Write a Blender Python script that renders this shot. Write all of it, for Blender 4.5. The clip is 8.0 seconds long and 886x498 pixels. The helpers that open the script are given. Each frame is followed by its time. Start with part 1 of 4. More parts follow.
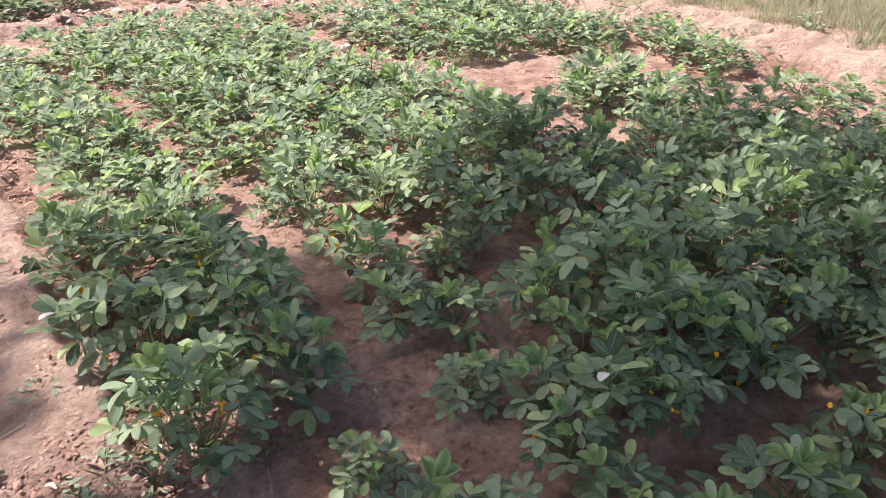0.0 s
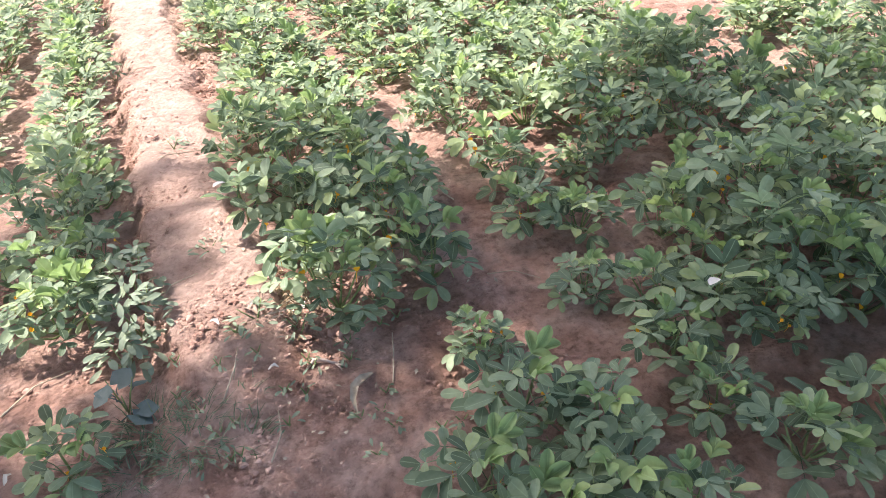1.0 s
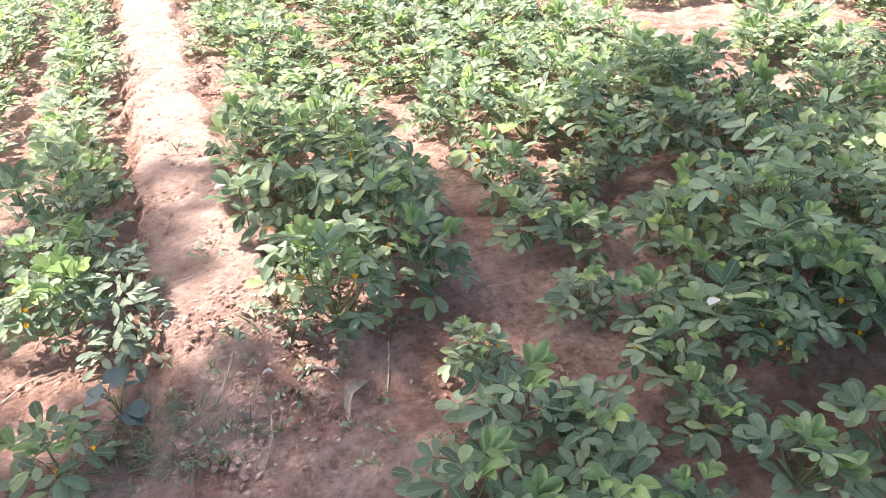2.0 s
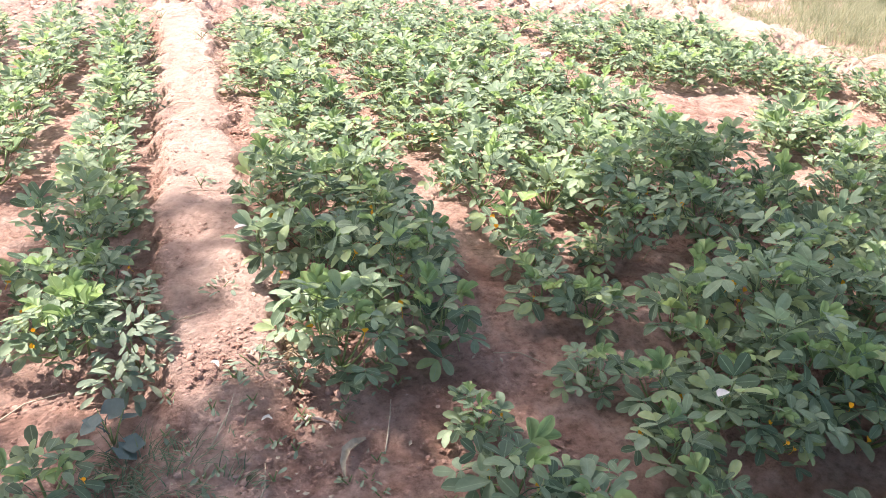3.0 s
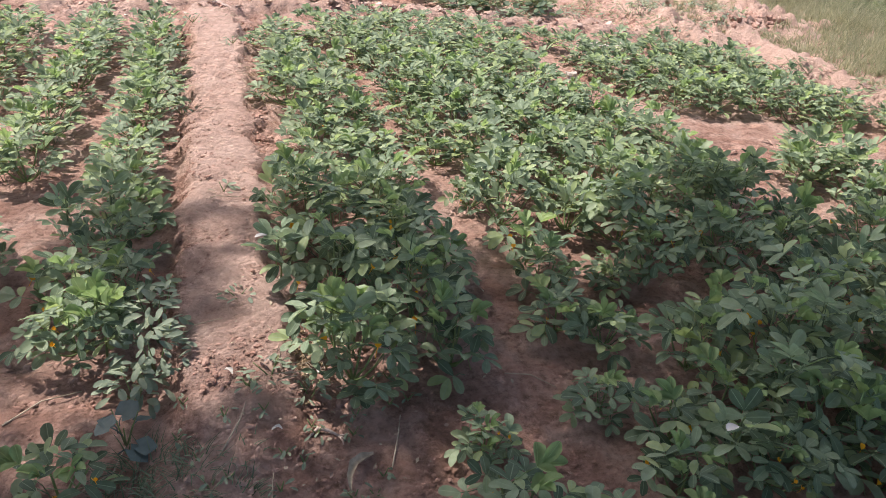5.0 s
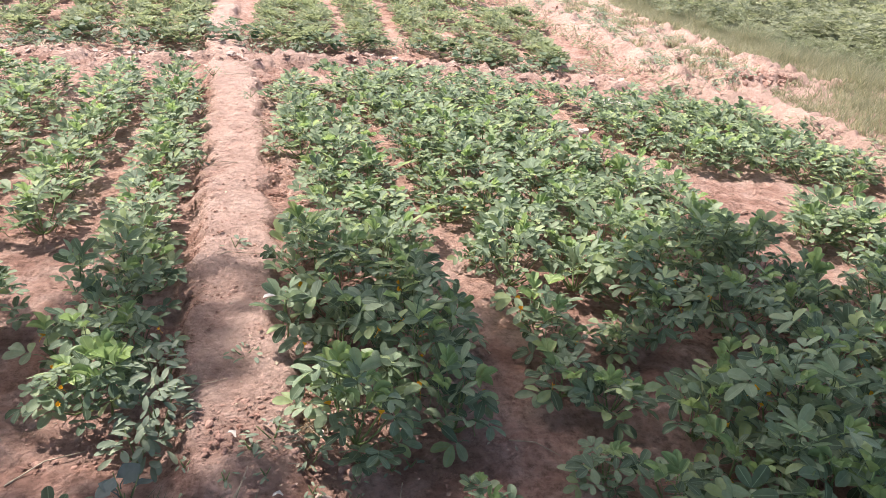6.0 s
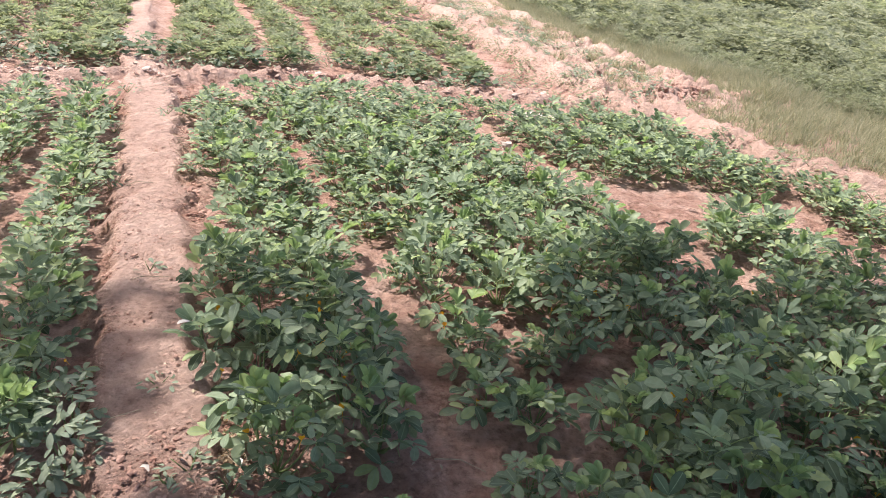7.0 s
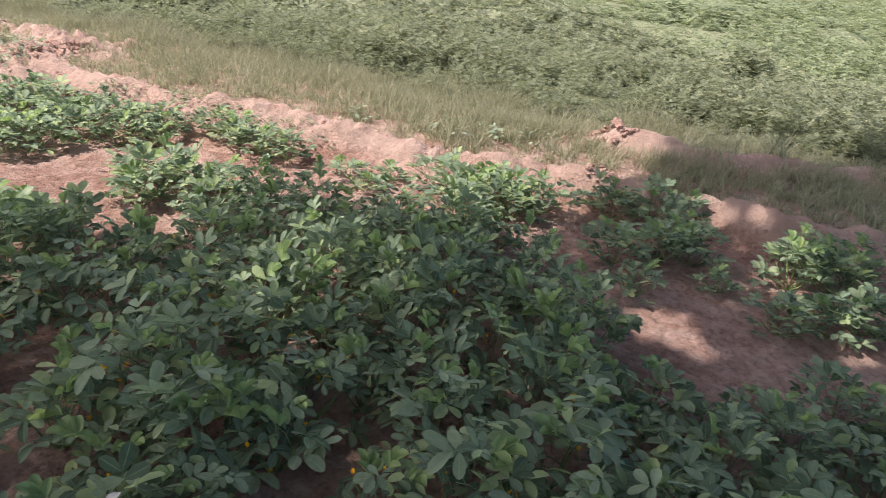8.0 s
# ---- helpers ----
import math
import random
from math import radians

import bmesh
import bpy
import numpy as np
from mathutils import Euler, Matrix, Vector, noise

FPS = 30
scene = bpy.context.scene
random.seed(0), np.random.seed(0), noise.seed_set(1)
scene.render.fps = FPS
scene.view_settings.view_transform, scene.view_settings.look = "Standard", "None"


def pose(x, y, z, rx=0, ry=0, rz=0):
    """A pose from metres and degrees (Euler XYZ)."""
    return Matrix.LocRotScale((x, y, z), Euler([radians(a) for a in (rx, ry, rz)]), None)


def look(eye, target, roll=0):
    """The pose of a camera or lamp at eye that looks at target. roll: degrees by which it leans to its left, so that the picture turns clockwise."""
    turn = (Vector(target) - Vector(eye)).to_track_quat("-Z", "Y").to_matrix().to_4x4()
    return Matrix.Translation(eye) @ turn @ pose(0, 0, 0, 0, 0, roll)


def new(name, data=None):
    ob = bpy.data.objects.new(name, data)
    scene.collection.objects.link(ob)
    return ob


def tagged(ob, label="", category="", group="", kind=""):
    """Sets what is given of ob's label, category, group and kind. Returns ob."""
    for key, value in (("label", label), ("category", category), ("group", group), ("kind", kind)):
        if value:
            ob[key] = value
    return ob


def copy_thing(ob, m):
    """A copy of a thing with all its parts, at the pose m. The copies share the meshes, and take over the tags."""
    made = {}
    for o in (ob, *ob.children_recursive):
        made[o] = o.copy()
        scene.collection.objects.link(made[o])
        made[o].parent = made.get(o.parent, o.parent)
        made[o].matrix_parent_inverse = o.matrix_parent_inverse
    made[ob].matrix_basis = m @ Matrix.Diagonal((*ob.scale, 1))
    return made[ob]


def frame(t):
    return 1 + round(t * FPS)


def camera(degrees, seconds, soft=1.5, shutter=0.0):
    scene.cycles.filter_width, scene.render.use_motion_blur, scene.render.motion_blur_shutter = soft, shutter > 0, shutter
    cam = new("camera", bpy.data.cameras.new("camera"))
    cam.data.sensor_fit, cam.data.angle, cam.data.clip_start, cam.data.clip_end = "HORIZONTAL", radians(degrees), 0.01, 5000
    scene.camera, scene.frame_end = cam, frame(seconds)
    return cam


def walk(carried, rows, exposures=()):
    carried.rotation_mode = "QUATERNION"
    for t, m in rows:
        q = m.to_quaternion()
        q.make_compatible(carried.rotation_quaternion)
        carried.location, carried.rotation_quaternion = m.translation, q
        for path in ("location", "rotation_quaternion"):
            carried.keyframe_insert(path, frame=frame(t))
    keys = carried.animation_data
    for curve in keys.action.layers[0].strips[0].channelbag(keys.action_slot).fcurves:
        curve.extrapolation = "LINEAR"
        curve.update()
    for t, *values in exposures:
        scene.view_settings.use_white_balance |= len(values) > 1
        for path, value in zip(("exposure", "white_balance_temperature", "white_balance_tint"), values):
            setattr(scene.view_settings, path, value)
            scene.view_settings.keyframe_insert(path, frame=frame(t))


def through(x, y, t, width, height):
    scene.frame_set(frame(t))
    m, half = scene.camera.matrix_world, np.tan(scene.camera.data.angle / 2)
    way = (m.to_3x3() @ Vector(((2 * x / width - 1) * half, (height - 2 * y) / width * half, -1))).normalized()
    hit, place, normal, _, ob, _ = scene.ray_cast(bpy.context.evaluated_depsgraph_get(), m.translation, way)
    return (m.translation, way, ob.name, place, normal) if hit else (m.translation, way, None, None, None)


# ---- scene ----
cam = camera(62.7, 8.0, soft=0.7, shutter=0.05)
PATH = [
    (0, (0.154, -0.231, 1.405), (1.13, 1.155, 0.345), -1.6),
    (0.2, (0.15, -0.283, 1.396), (1.111, 1.11, 0.331), -2.0),
    (0.5, (0.105, -0.381, 1.375), (0.912, 1.075, 0.266), -2.7),
    (1, (0.126, -0.421, 1.367), (0.693, 1.093, 0.191), -4.8),
    (1.2, (0.135, -0.416, 1.389), (0.747, 1.12, 0.264), -3.8),
    (2.3, (0.106, -0.42, 1.35), (0.677, 1.111, 0.198), -2.4),
    (2.5, (0.091, -0.409, 1.368), (0.631, 1.151, 0.24), -6.8),
    (3, (0.101, -0.402, 1.378), (0.695, 1.211, 0.355), 2.9),
    (3.5, (0.065, -0.383, 1.406), (0.617, 1.279, 0.44), 6.4),
    (4, (0.047, -0.386, 1.408), (0.405, 1.34, 0.463), 5.1),
    (4.5, (0.082, -0.394, 1.411), (0.578, 1.271, 0.42), 4.7),
    (4.7, (0.092, -0.407, 1.399), (0.641, 1.229, 0.388), 4.8),
    (5.8, (0.121, -0.386, 1.47), (0.666, 1.3, 0.54), 4.6),
    (6, (0.124, -0.389, 1.472), (0.645, 1.319, 0.57), 5.0),
    (6.5, (0.113, -0.384, 1.476), (0.666, 1.337, 0.621), 6.4),
    (7, (0.17, -0.384, 1.489), (0.865, 1.284, 0.631), 5.9),
    (7.5, (0.267, -0.341, 1.498), (1.482, 1.043, 0.717), 7.1),
    (7.7, (0.306, -0.347, 1.447), (1.749, 0.783, 0.648), 6.1),
    (8, (0.38, -0.444, 1.423), (2.059, 0.276, 0.607), 6.6),
]
EXPOSURES = [(0.0, 1.46), (0.5, 1.63), (1.0, 2.04), (1.2, 2.18), (2.5, 2.31), (3.0, 2.04), (3.5, 1.68), (4.0, 1.18), (4.5, 0.97), (6.0, 1.33), (6.5, 1.26), (7.0, 1.25), (7.5, 1.17), (8.0, 1.05)]
walk(cam, [(t, look(eye, target, roll)) for t, eye, target, roll in PATH], EXPOSURES)

# ---------------------------------------------------------------- light
SUN_WAY = Vector((-0.50, 0.62, 1.22)).normalized()      # towards the sun
world = bpy.data.worlds.new("hazy_sky")
scene.world = world
world.use_nodes = True
wn = world.node_tree.nodes
sky = wn.new("ShaderNodeTexSky")
sky.sky_type, sky.sun_disc = "NISHITA", False
sky.sun_elevation = math.asin(SUN_WAY.z)
sky.sun_rotation = math.atan2(SUN_WAY.x, SUN_WAY.y)
sky.dust_density, sky.air_density, sky.ozone_density = 3.5, 0.9, 0.8
wn["Background"].inputs["Strength"].default_value = 0.14
world.node_tree.links.new(sky.outputs[0], wn["Background"].inputs[0])
sun = new("sun", bpy.data.lights.new("sun", "SUN"))
sun.data.energy, sun.data.angle, sun.data.color = 3.3, radians(0.6), (1.0, 0.955, 0.905)
sun.matrix_world = look(SUN_WAY * 40, (0, 0, 0))


# ---------------------------------------------------------------- materials
def material(name, build):
    m = bpy.data.materials.new(name)
    m.use_nodes = True
    nt = m.node_tree
    bsdf = nt.nodes["Principled BSDF"]

    def node(kind, **settings):
        n = nt.nodes.new(kind)
        for key, value in settings.items():
            if key in n.inputs:
                n.inputs[key].default_value = value
        return n
    build(nt, bsdf, node, nt.links.new)
    return m


def ramp(nt, stops):
    n = nt.nodes.new("ShaderNodeValToRGB")
    e = n.color_ramp.elements
    while len(e) < len(stops):
        e.new(0.5)
    for i, (p, c) in enumerate(stops):
        e[i].position, e[i].color = p, (*c, 1)
    return n


def mix_rgb(nt, link, fac, a, b, kind="MIX"):
    n = nt.nodes.new("ShaderNodeMix")
    n.data_type, n.blend_type = "RGBA", kind
    for socket, value in ((n.inputs[0], fac), (n.inputs[6], a), (n.inputs[7], b)):
        if hasattr(value, "is_linked"):
            link(value, socket)
        elif isinstance(value, tuple):
            socket.default_value = (*value, 1)
        else:
            socket.default_value = value
    return n.outputs[2]


def soil_like(dark, mid, light, fine=1.0, bump=0.6, rough=0.95, dry=None):
    def build(nt, bsdf, node, link):
        co = node("ShaderNodeTexCoord").outputs["Object"]
        large = node("ShaderNodeTexNoise", Scale=1.7, Detail=6.0, Roughness=0.6)
        grain = node("ShaderNodeTexNoise", Scale=34.0 * fine, Detail=8.0, Roughness=0.7)
        crumb = node("ShaderNodeTexVoronoi", Scale=70.0 * fine)
        for n in (large, grain, crumb):
            link(co, n.inputs["Vector"])
        patch = node("ShaderNodeTexNoise", Scale=7.5, Detail=5.0, Roughness=0.65, Distortion=0.6)
        link(co, patch.inputs["Vector"])
        both = node("ShaderNodeMix")
        both.inputs[0].default_value = 0.5
        link(large.outputs[0], both.inputs[2])
        link(patch.outputs[0], both.inputs[3])
        base = ramp(nt, [(0.42, dark), (0.5, mid), (0.58, light)])
        link(both.outputs[0], base.inputs[0])
        speck = ramp(nt, [(0.32, (0.42, 0.39, 0.37)), (0.5, (1, 1, 1)), (0.68, (1.32, 1.29, 1.27))])
        link(grain.outputs[0], speck.inputs[0])
        col = mix_rgb(nt, link, 0.75, base.outputs[0], speck.outputs[0], "MULTIPLY")
        if dry:
            xyz = node("ShaderNodeSeparateXYZ")
            link(co, xyz.inputs[0])
            up = node("ShaderNodeMath")
            up.operation = "MULTIPLY_ADD"
            link(grain.outputs[0], up.inputs[0])
            up.inputs[1].default_value = 0.09
            link(xyz.outputs[2], up.inputs[2])
            crest = node("ShaderNodeMapRange")
            link(up.outputs[0], crest.inputs[0])
            for k, v in ((1, 0.075), (2, 0.13), (3, 0.0), (4, 0.55)):
                crest.inputs[k].default_value = v
            col = mix_rgb(nt, link, crest.outputs[0], col, dry)
        link(col, bsdf.inputs["Base Color"])
        bsdf.inputs["Roughness"].default_value = rough
        bsdf.inputs["Specular IOR Level"].default_value = 0.2
        add = node("ShaderNodeMath")
        add.operation = "MULTIPLY_ADD"
        link(crumb.outputs[0], add.inputs[0])
        add.inputs[1].default_value = -0.35
        link(grain.outputs[0], add.inputs[2])
        cracks = node("ShaderNodeTexNoise", Scale=13.0 * fine, Detail=9.0, Roughness=0.8, Distortion=1.2)
        link(co, cracks.inputs["Vector"])
        more = node("ShaderNodeMath")
        more.operation = "MULTIPLY_ADD"
        link(cracks.outputs[0], more.inputs[0])
        more.inputs[1].default_value = 1.6
        link(add.outputs[0], more.inputs[2])
        split = node("ShaderNodeTexVoronoi", Scale=16.0 * fine)
        split.feature = "DISTANCE_TO_EDGE"
        bent = node("ShaderNodeMix", Factor=0.12)
        bent.data_type = "VECTOR"
        bent.inputs[0].default_value = 0.12
        link(co, bent.inputs[4])
        link(cracks.outputs["Color"], bent.inputs[5])
        link(bent.outputs[1], split.inputs["Vector"])
        edge = node("ShaderNodeMapRange")
        link(split.outputs[0], edge.inputs[0])
        for k, v in ((1, 0.0), (2, 0.12), (3, -0.14), (4, 0.0)):
            edge.inputs[k].default_value = v
        last = node("ShaderNodeMath")
        last.operation = "ADD"
        link(more.outputs[0], last.inputs[0])
        link(edge.outputs[0], last.inputs[1])
        more = last
        b = node("ShaderNodeBump", Strength=bump, Distance=0.022)
        link(more.outputs[0], b.inputs["Height"])
        link(b.outputs[0], bsdf.inputs["Normal"])
    return build


SOIL = material("sandy_red_soil", soil_like((0.325, 0.18, 0.138), (0.435, 0.265, 0.21), (0.515, 0.342, 0.283), 1.0, 0.95, 0.95, (0.585, 0.41, 0.34)))
CLOD = material("dry_clod", soil_like((0.34, 0.19, 0.147), (0.45, 0.275, 0.22), (0.54, 0.36, 0.3), 1.0, 0.6))
CLOD_PALE = material("bleached_clod", soil_like((0.44, 0.3, 0.245), (0.53, 0.385, 0.325), (0.6, 0.47, 0.41), 1.0, 0.6))
SANDY = material("yellowish_loose_soil", soil_like((0.26, 0.18, 0.11), (0.36, 0.26, 0.17), (0.45, 0.34, 0.23), 1.3, 0.6))
STONE = material("pale_stone", soil_like((0.4, 0.33, 0.28), (0.55, 0.47, 0.42), (0.68, 0.6, 0.55), 1.2, 0.4, 0.8))


def leafy(low, mid, high, young, rough=0.42, through=0.3):
    """Leaves: colour varies from leaf to leaf and along the blade; some light shines through."""
    def build(nt, bsdf, node, link):
        geo = node("ShaderNodeNewGeometry")
        info = node("ShaderNodeObjectInfo")
        co = node("ShaderNodeTexCoord").outputs["Object"]
        mixed = node("ShaderNodeMath")
        mixed.operation = "FRACT"
        total = node("ShaderNodeMath")
        total.operation = "ADD"
        link(geo.outputs["Random Per Island"], total.inputs[0])
        link(info.outputs["Random"], total.inputs[1])
        link(total.outputs[0], mixed.inputs[0])
        tone = ramp(nt, [(0.0, low), (0.45, mid), (0.84, high), (0.93, young)])
        link(mixed.outputs[0], tone.inputs[0])
        vein = node("ShaderNodeTexNoise", Scale=55.0, Detail=4.0)
        link(co, vein.inputs["Vector"])
        shade = ramp(nt, [(0.3, (0.75, 0.78, 0.7)), (0.7, (1.2, 1.15, 1.2))])
        link(vein.outputs[0], shade.inputs[0])
        col = mix_rgb(nt, link, 0.6, tone.outputs[0], shade.outputs[0], "MULTIPLY")
        rib = node("ShaderNodeAttribute")
        rib.attribute_name = "rib"
        thin = node("ShaderNodeMath")
        thin.operation = "POWER"
        link(rib.outputs["Fac"], thin.inputs[0])
        thin.inputs[1].default_value = 22.0
        col = mix_rgb(nt, link, thin.outputs[0], col, tuple(min(1.0, 1.4 * c + 0.03) for c in mid))
        link(col, bsdf.inputs["Base Color"])
        bsdf.inputs["Roughness"].default_value = rough
        bsdf.inputs["Specular IOR Level"].default_value = 0.3
        b = node("ShaderNodeBump", Strength=0.25, Distance=0.004)
        link(vein.outputs[0], b.inputs["Height"])
        link(b.outputs[0], bsdf.inputs["Normal"])
        glow = node("ShaderNodeBsdfTranslucent")
        warm = mix_rgb(nt, link, 1.0, col, (1.2, 1.22, 1.0), "MULTIPLY")
        link(warm, glow.inputs[0])
        both = node("ShaderNodeMixShader")
        both.inputs[0].default_value = through
        link(bsdf.outputs[0], both.inputs[1])
        link(glow.outputs[0], both.inputs[2])
        link(both.outputs[0], nt.nodes["Material Output"].inputs[0])
    return build


LEAF = material("peanut_leaf", leafy((0.095, 0.132, 0.08), (0.216, 0.276, 0.175), (0.325, 0.382, 0.245), (0.37, 0.435, 0.215), 0.6, 0.42))
LEAF_YOUNG = material("young_leaf", leafy((0.21, 0.29, 0.13), (0.26, 0.345, 0.15), (0.3, 0.38, 0.16), (0.34, 0.41, 0.17), 0.6, 0.36))
LEAF_GREY = material("grey_green_leaf", leafy((0.18, 0.22, 0.16), (0.24, 0.28, 0.2), (0.29, 0.33, 0.235), (0.33, 0.36, 0.24), 0.7))
LEAF_BLUE = material("blue_grey_leaf", leafy((0.085, 0.115, 0.11), (0.11, 0.14, 0.13), (0.13, 0.16, 0.15), (0.15, 0.18, 0.16), 0.6, 0.2))
# leaves paled and greyed: haze over the far crop is put into their colour
LEAF_HAZED = material("field_leaf", leafy((0.195, 0.21, 0.14), (0.245, 0.26, 0.17), (0.29, 0.3, 0.195), (0.33, 0.335, 0.21), 0.8, 0.42))
LEAF_DARK = material("dark_weed_leaf", leafy((0.06, 0.095, 0.05), (0.095, 0.135, 0.07), (0.13, 0.175, 0.09), (0.17, 0.21, 0.115), 0.55))
LEAF_TREE = material("tree_leaf", leafy((0.04, 0.08, 0.03), (0.06, 0.11, 0.035), (0.08, 0.14, 0.04), (0.1, 0.16, 0.05)))
LEAF_PALE = material("pale_field_leaf", leafy((0.2, 0.23, 0.14), (0.25, 0.28, 0.17), (0.29, 0.32, 0.195), (0.33, 0.35, 0.21), 0.8, 0.42))
GRASS = material("dry_grass", leafy((0.25, 0.24, 0.155), (0.345, 0.32, 0.22), (0.45, 0.41, 0.3), (0.26, 0.265, 0.165), 0.8, 0.4))
GRASS_TUFT = material("tuft_grass", leafy((0.075, 0.105, 0.06), (0.115, 0.15, 0.085), (0.165, 0.2, 0.12), (0.23, 0.23, 0.16), 0.6, 0.2))
GRASS_GREEN = material("green_grass", leafy((0.15, 0.17, 0.1), (0.2, 0.215, 0.125), (0.25, 0.26, 0.155), (0.3, 0.29, 0.19), 0.7, 0.25))


def plain(name, colour, rough=0.7, var=0.35, scale=40.0):
    def build(nt, bsdf, node, link):
        co = node("ShaderNodeTexCoord").outputs["Object"]
        n = node("ShaderNodeTexNoise", Scale=scale, Detail=5.0)
        link(co, n.inputs["Vector"])
        r = ramp(nt, [(0.3, tuple(c * (1 - var) for c in colour)), (0.7, tuple(min(1, c * (1 + var)) for c in colour))])
        link(n.outputs[0], r.inputs[0])
        link(r.outputs[0], bsdf.inputs["Base Color"])
        bsdf.inputs["Roughness"].default_value = rough
        b = node("ShaderNodeBump", Strength=0.3, Distance=0.004)
        link(n.outputs[0], b.inputs["Height"])
        link(b.outputs[0], bsdf.inputs["Normal"])
    return material(name, build)


STEM = plain("green_stem", (0.16, 0.2, 0.07), 0.6)
STEM_DRY = plain("dry_stalk", (0.42, 0.33, 0.24), 0.85)
BARK = plain("bark", (0.16, 0.12, 0.09), 0.9, 0.5, 12.0)
PETAL = plain("yellow_petal", (0.85, 0.42, 0.015), 0.5, 0.12)
ROOT = plain("root_skin", (0.5, 0.36, 0.29), 0.85, 0.4)
DEAD = plain("dead_leaf", (0.34, 0.22, 0.17), 0.75, 0.4)
PALE = plain("bleached_leaf", (0.6, 0.53, 0.47), 0.55, 0.15)


# ---------------------------------------------------------------- helpers
def mesh_of(name, verts, faces, mat, smooth=True):
    me = bpy.data.meshes.new(name)
    me.from_pydata([tuple(v) for v in verts], [], [tuple(f) for f in faces])
    me.materials.append(mat)
    if smooth:
        me.polygons.foreach_set("use_smooth", [True] * len(me.polygons))
    me.update()
    return me


def child(name, data, parent, label=""):
    ob = new(name, data)
    ob.parent = parent
    return tagged(ob, label=label)


class Shape:
    """Vertices and faces gathered from several pieces."""
    def __init__(self):
        self.v, self.f, self.n, self.rib = [], [], 0, []

    def add(self, verts, faces, m=None, rib=0.0):
        verts = np.asarray(verts, float)
        self.rib.append(np.zeros(len(verts)) + rib)
        if m is not None:
            a = np.array(m)
            verts = verts @ a[:3, :3].T + a[:3, 3]
        self.v.append(verts)
        self.f += [tuple(i + self.n for i in f) for f in faces]
        self.n += len(verts)
        return self

    def mesh(self, name, mat, smooth=True):
        me = mesh_of(name, np.concatenate(self.v).tolist(), self.f, mat, smooth)
        rib = np.concatenate(self.rib)
        if rib.any():
            me.attributes.new("rib", "FLOAT", "POINT").data.foreach_set("value", rib.astype(np.float32))
        return me


def tube(points, radii, sides=4):
    """A bent, tapering rod through the points."""
    pts = [Vector(p) for p in points]
    verts, faces = [], []
    for i, p in enumerate(pts):
        d = (pts[min(i + 1, len(pts) - 1)] - pts[max(i - 1, 0)]).normalized()
        side = d.cross(Vector((0.3, 0.2, 1)) if abs(d.z) < 0.9 else Vector((1, 0, 0))).normalized()
        up = side.cross(d)
        for k in range(sides):
            a = 2 * math.pi * k / sides
            verts.append(p + (side * math.cos(a) + up * math.sin(a)) * radii[i])
    for i in range(len(pts) - 1):
        for k in range(sides):
            a, b = i * sides + k, i * sides + (k + 1) % sides
            faces.append((a, b, b + sides, a + sides))
    faces.append(tuple(range(sides - 1, -1, -1)))
    faces.append(tuple(range((len(pts) - 1) * sides, len(pts) * sides)))
    return verts, faces


def smoothstep(a, b, x):
    t = np.clip((x - a) / (b - a), 0, 1)
    return t * t * (3 - 2 * t)


TABLES = {}


def lattice(x, y, size, seed):
    """Smooth value noise in -1..1."""
    if seed not in TABLES:
        TABLES[seed] = np.random.RandomState(seed).uniform(-1, 1, (64, 64))
    table = TABLES[seed]
    u, v = x / size, y / size
    i, j = np.floor(u).astype(int), np.floor(v).astype(int)
    a, b = u - i, v - j
    a, b = a * a * (3 - 2 * a), b * b * (3 - 2 * b)
    t = lambda p, q: table[p % 64, q % 64]
    return (t(i, j) * (1 - a) + t(i + 1, j) * a) * (1 - b) + (t(i, j + 1) * (1 - a) + t(i + 1, j + 1) * a) * b


# ---------------------------------------------------------------- the lie of the land
SIDE = [(-8.0, 4.9), (-2.0, 4.65), (-0.6, 4.55), (-0.3, 4.65), (0.17, 4.55), (0.95, 4.45), (1.6, 4.33), (2.05, 4.33), (2.55, 4.32), (2.9, 4.18),
        (3.6, 4.12), (4.2, 4.05), (4.5, 3.85), (4.9, 3.75), (5.7, 3.8), (6.6, 3.86), (8.0, 3.92), (9.6, 3.9), (12.0, 4.2), (40.0, 9.0)]
FIELD = [(-8.0, 6.9), (-1.2, 6.4), (-0.6, 6.05), (0.0, 6.1), (0.6, 6.3), (1.0, 5.95), (1.5, 5.85), (2.6, 5.9), (4.8, 5.95), (5.5, 5.78), (6.6, 5.65), (7.3, 5.45),
         (9.6, 5.4), (12.0, 5.85), (40.0, 10.0)]
CROSS = [(-30.0, 10.5), (-1.6, 5.95), (-0.8, 5.85), (0.0, 5.78), (0.6, 5.75), (1.3, 5.85), (1.9, 5.6), (2.6, 5.2), (3.7, 4.95)]


def along(line, s):
    a = np.array(line)
    return np.interp(s, a[:, 0], a[:, 1])


def side_x(y):
    return along(SIDE, y)


def field_x(y):
    return along(FIELD, y)


def cross_y(x):
    return along(CROSS, x)


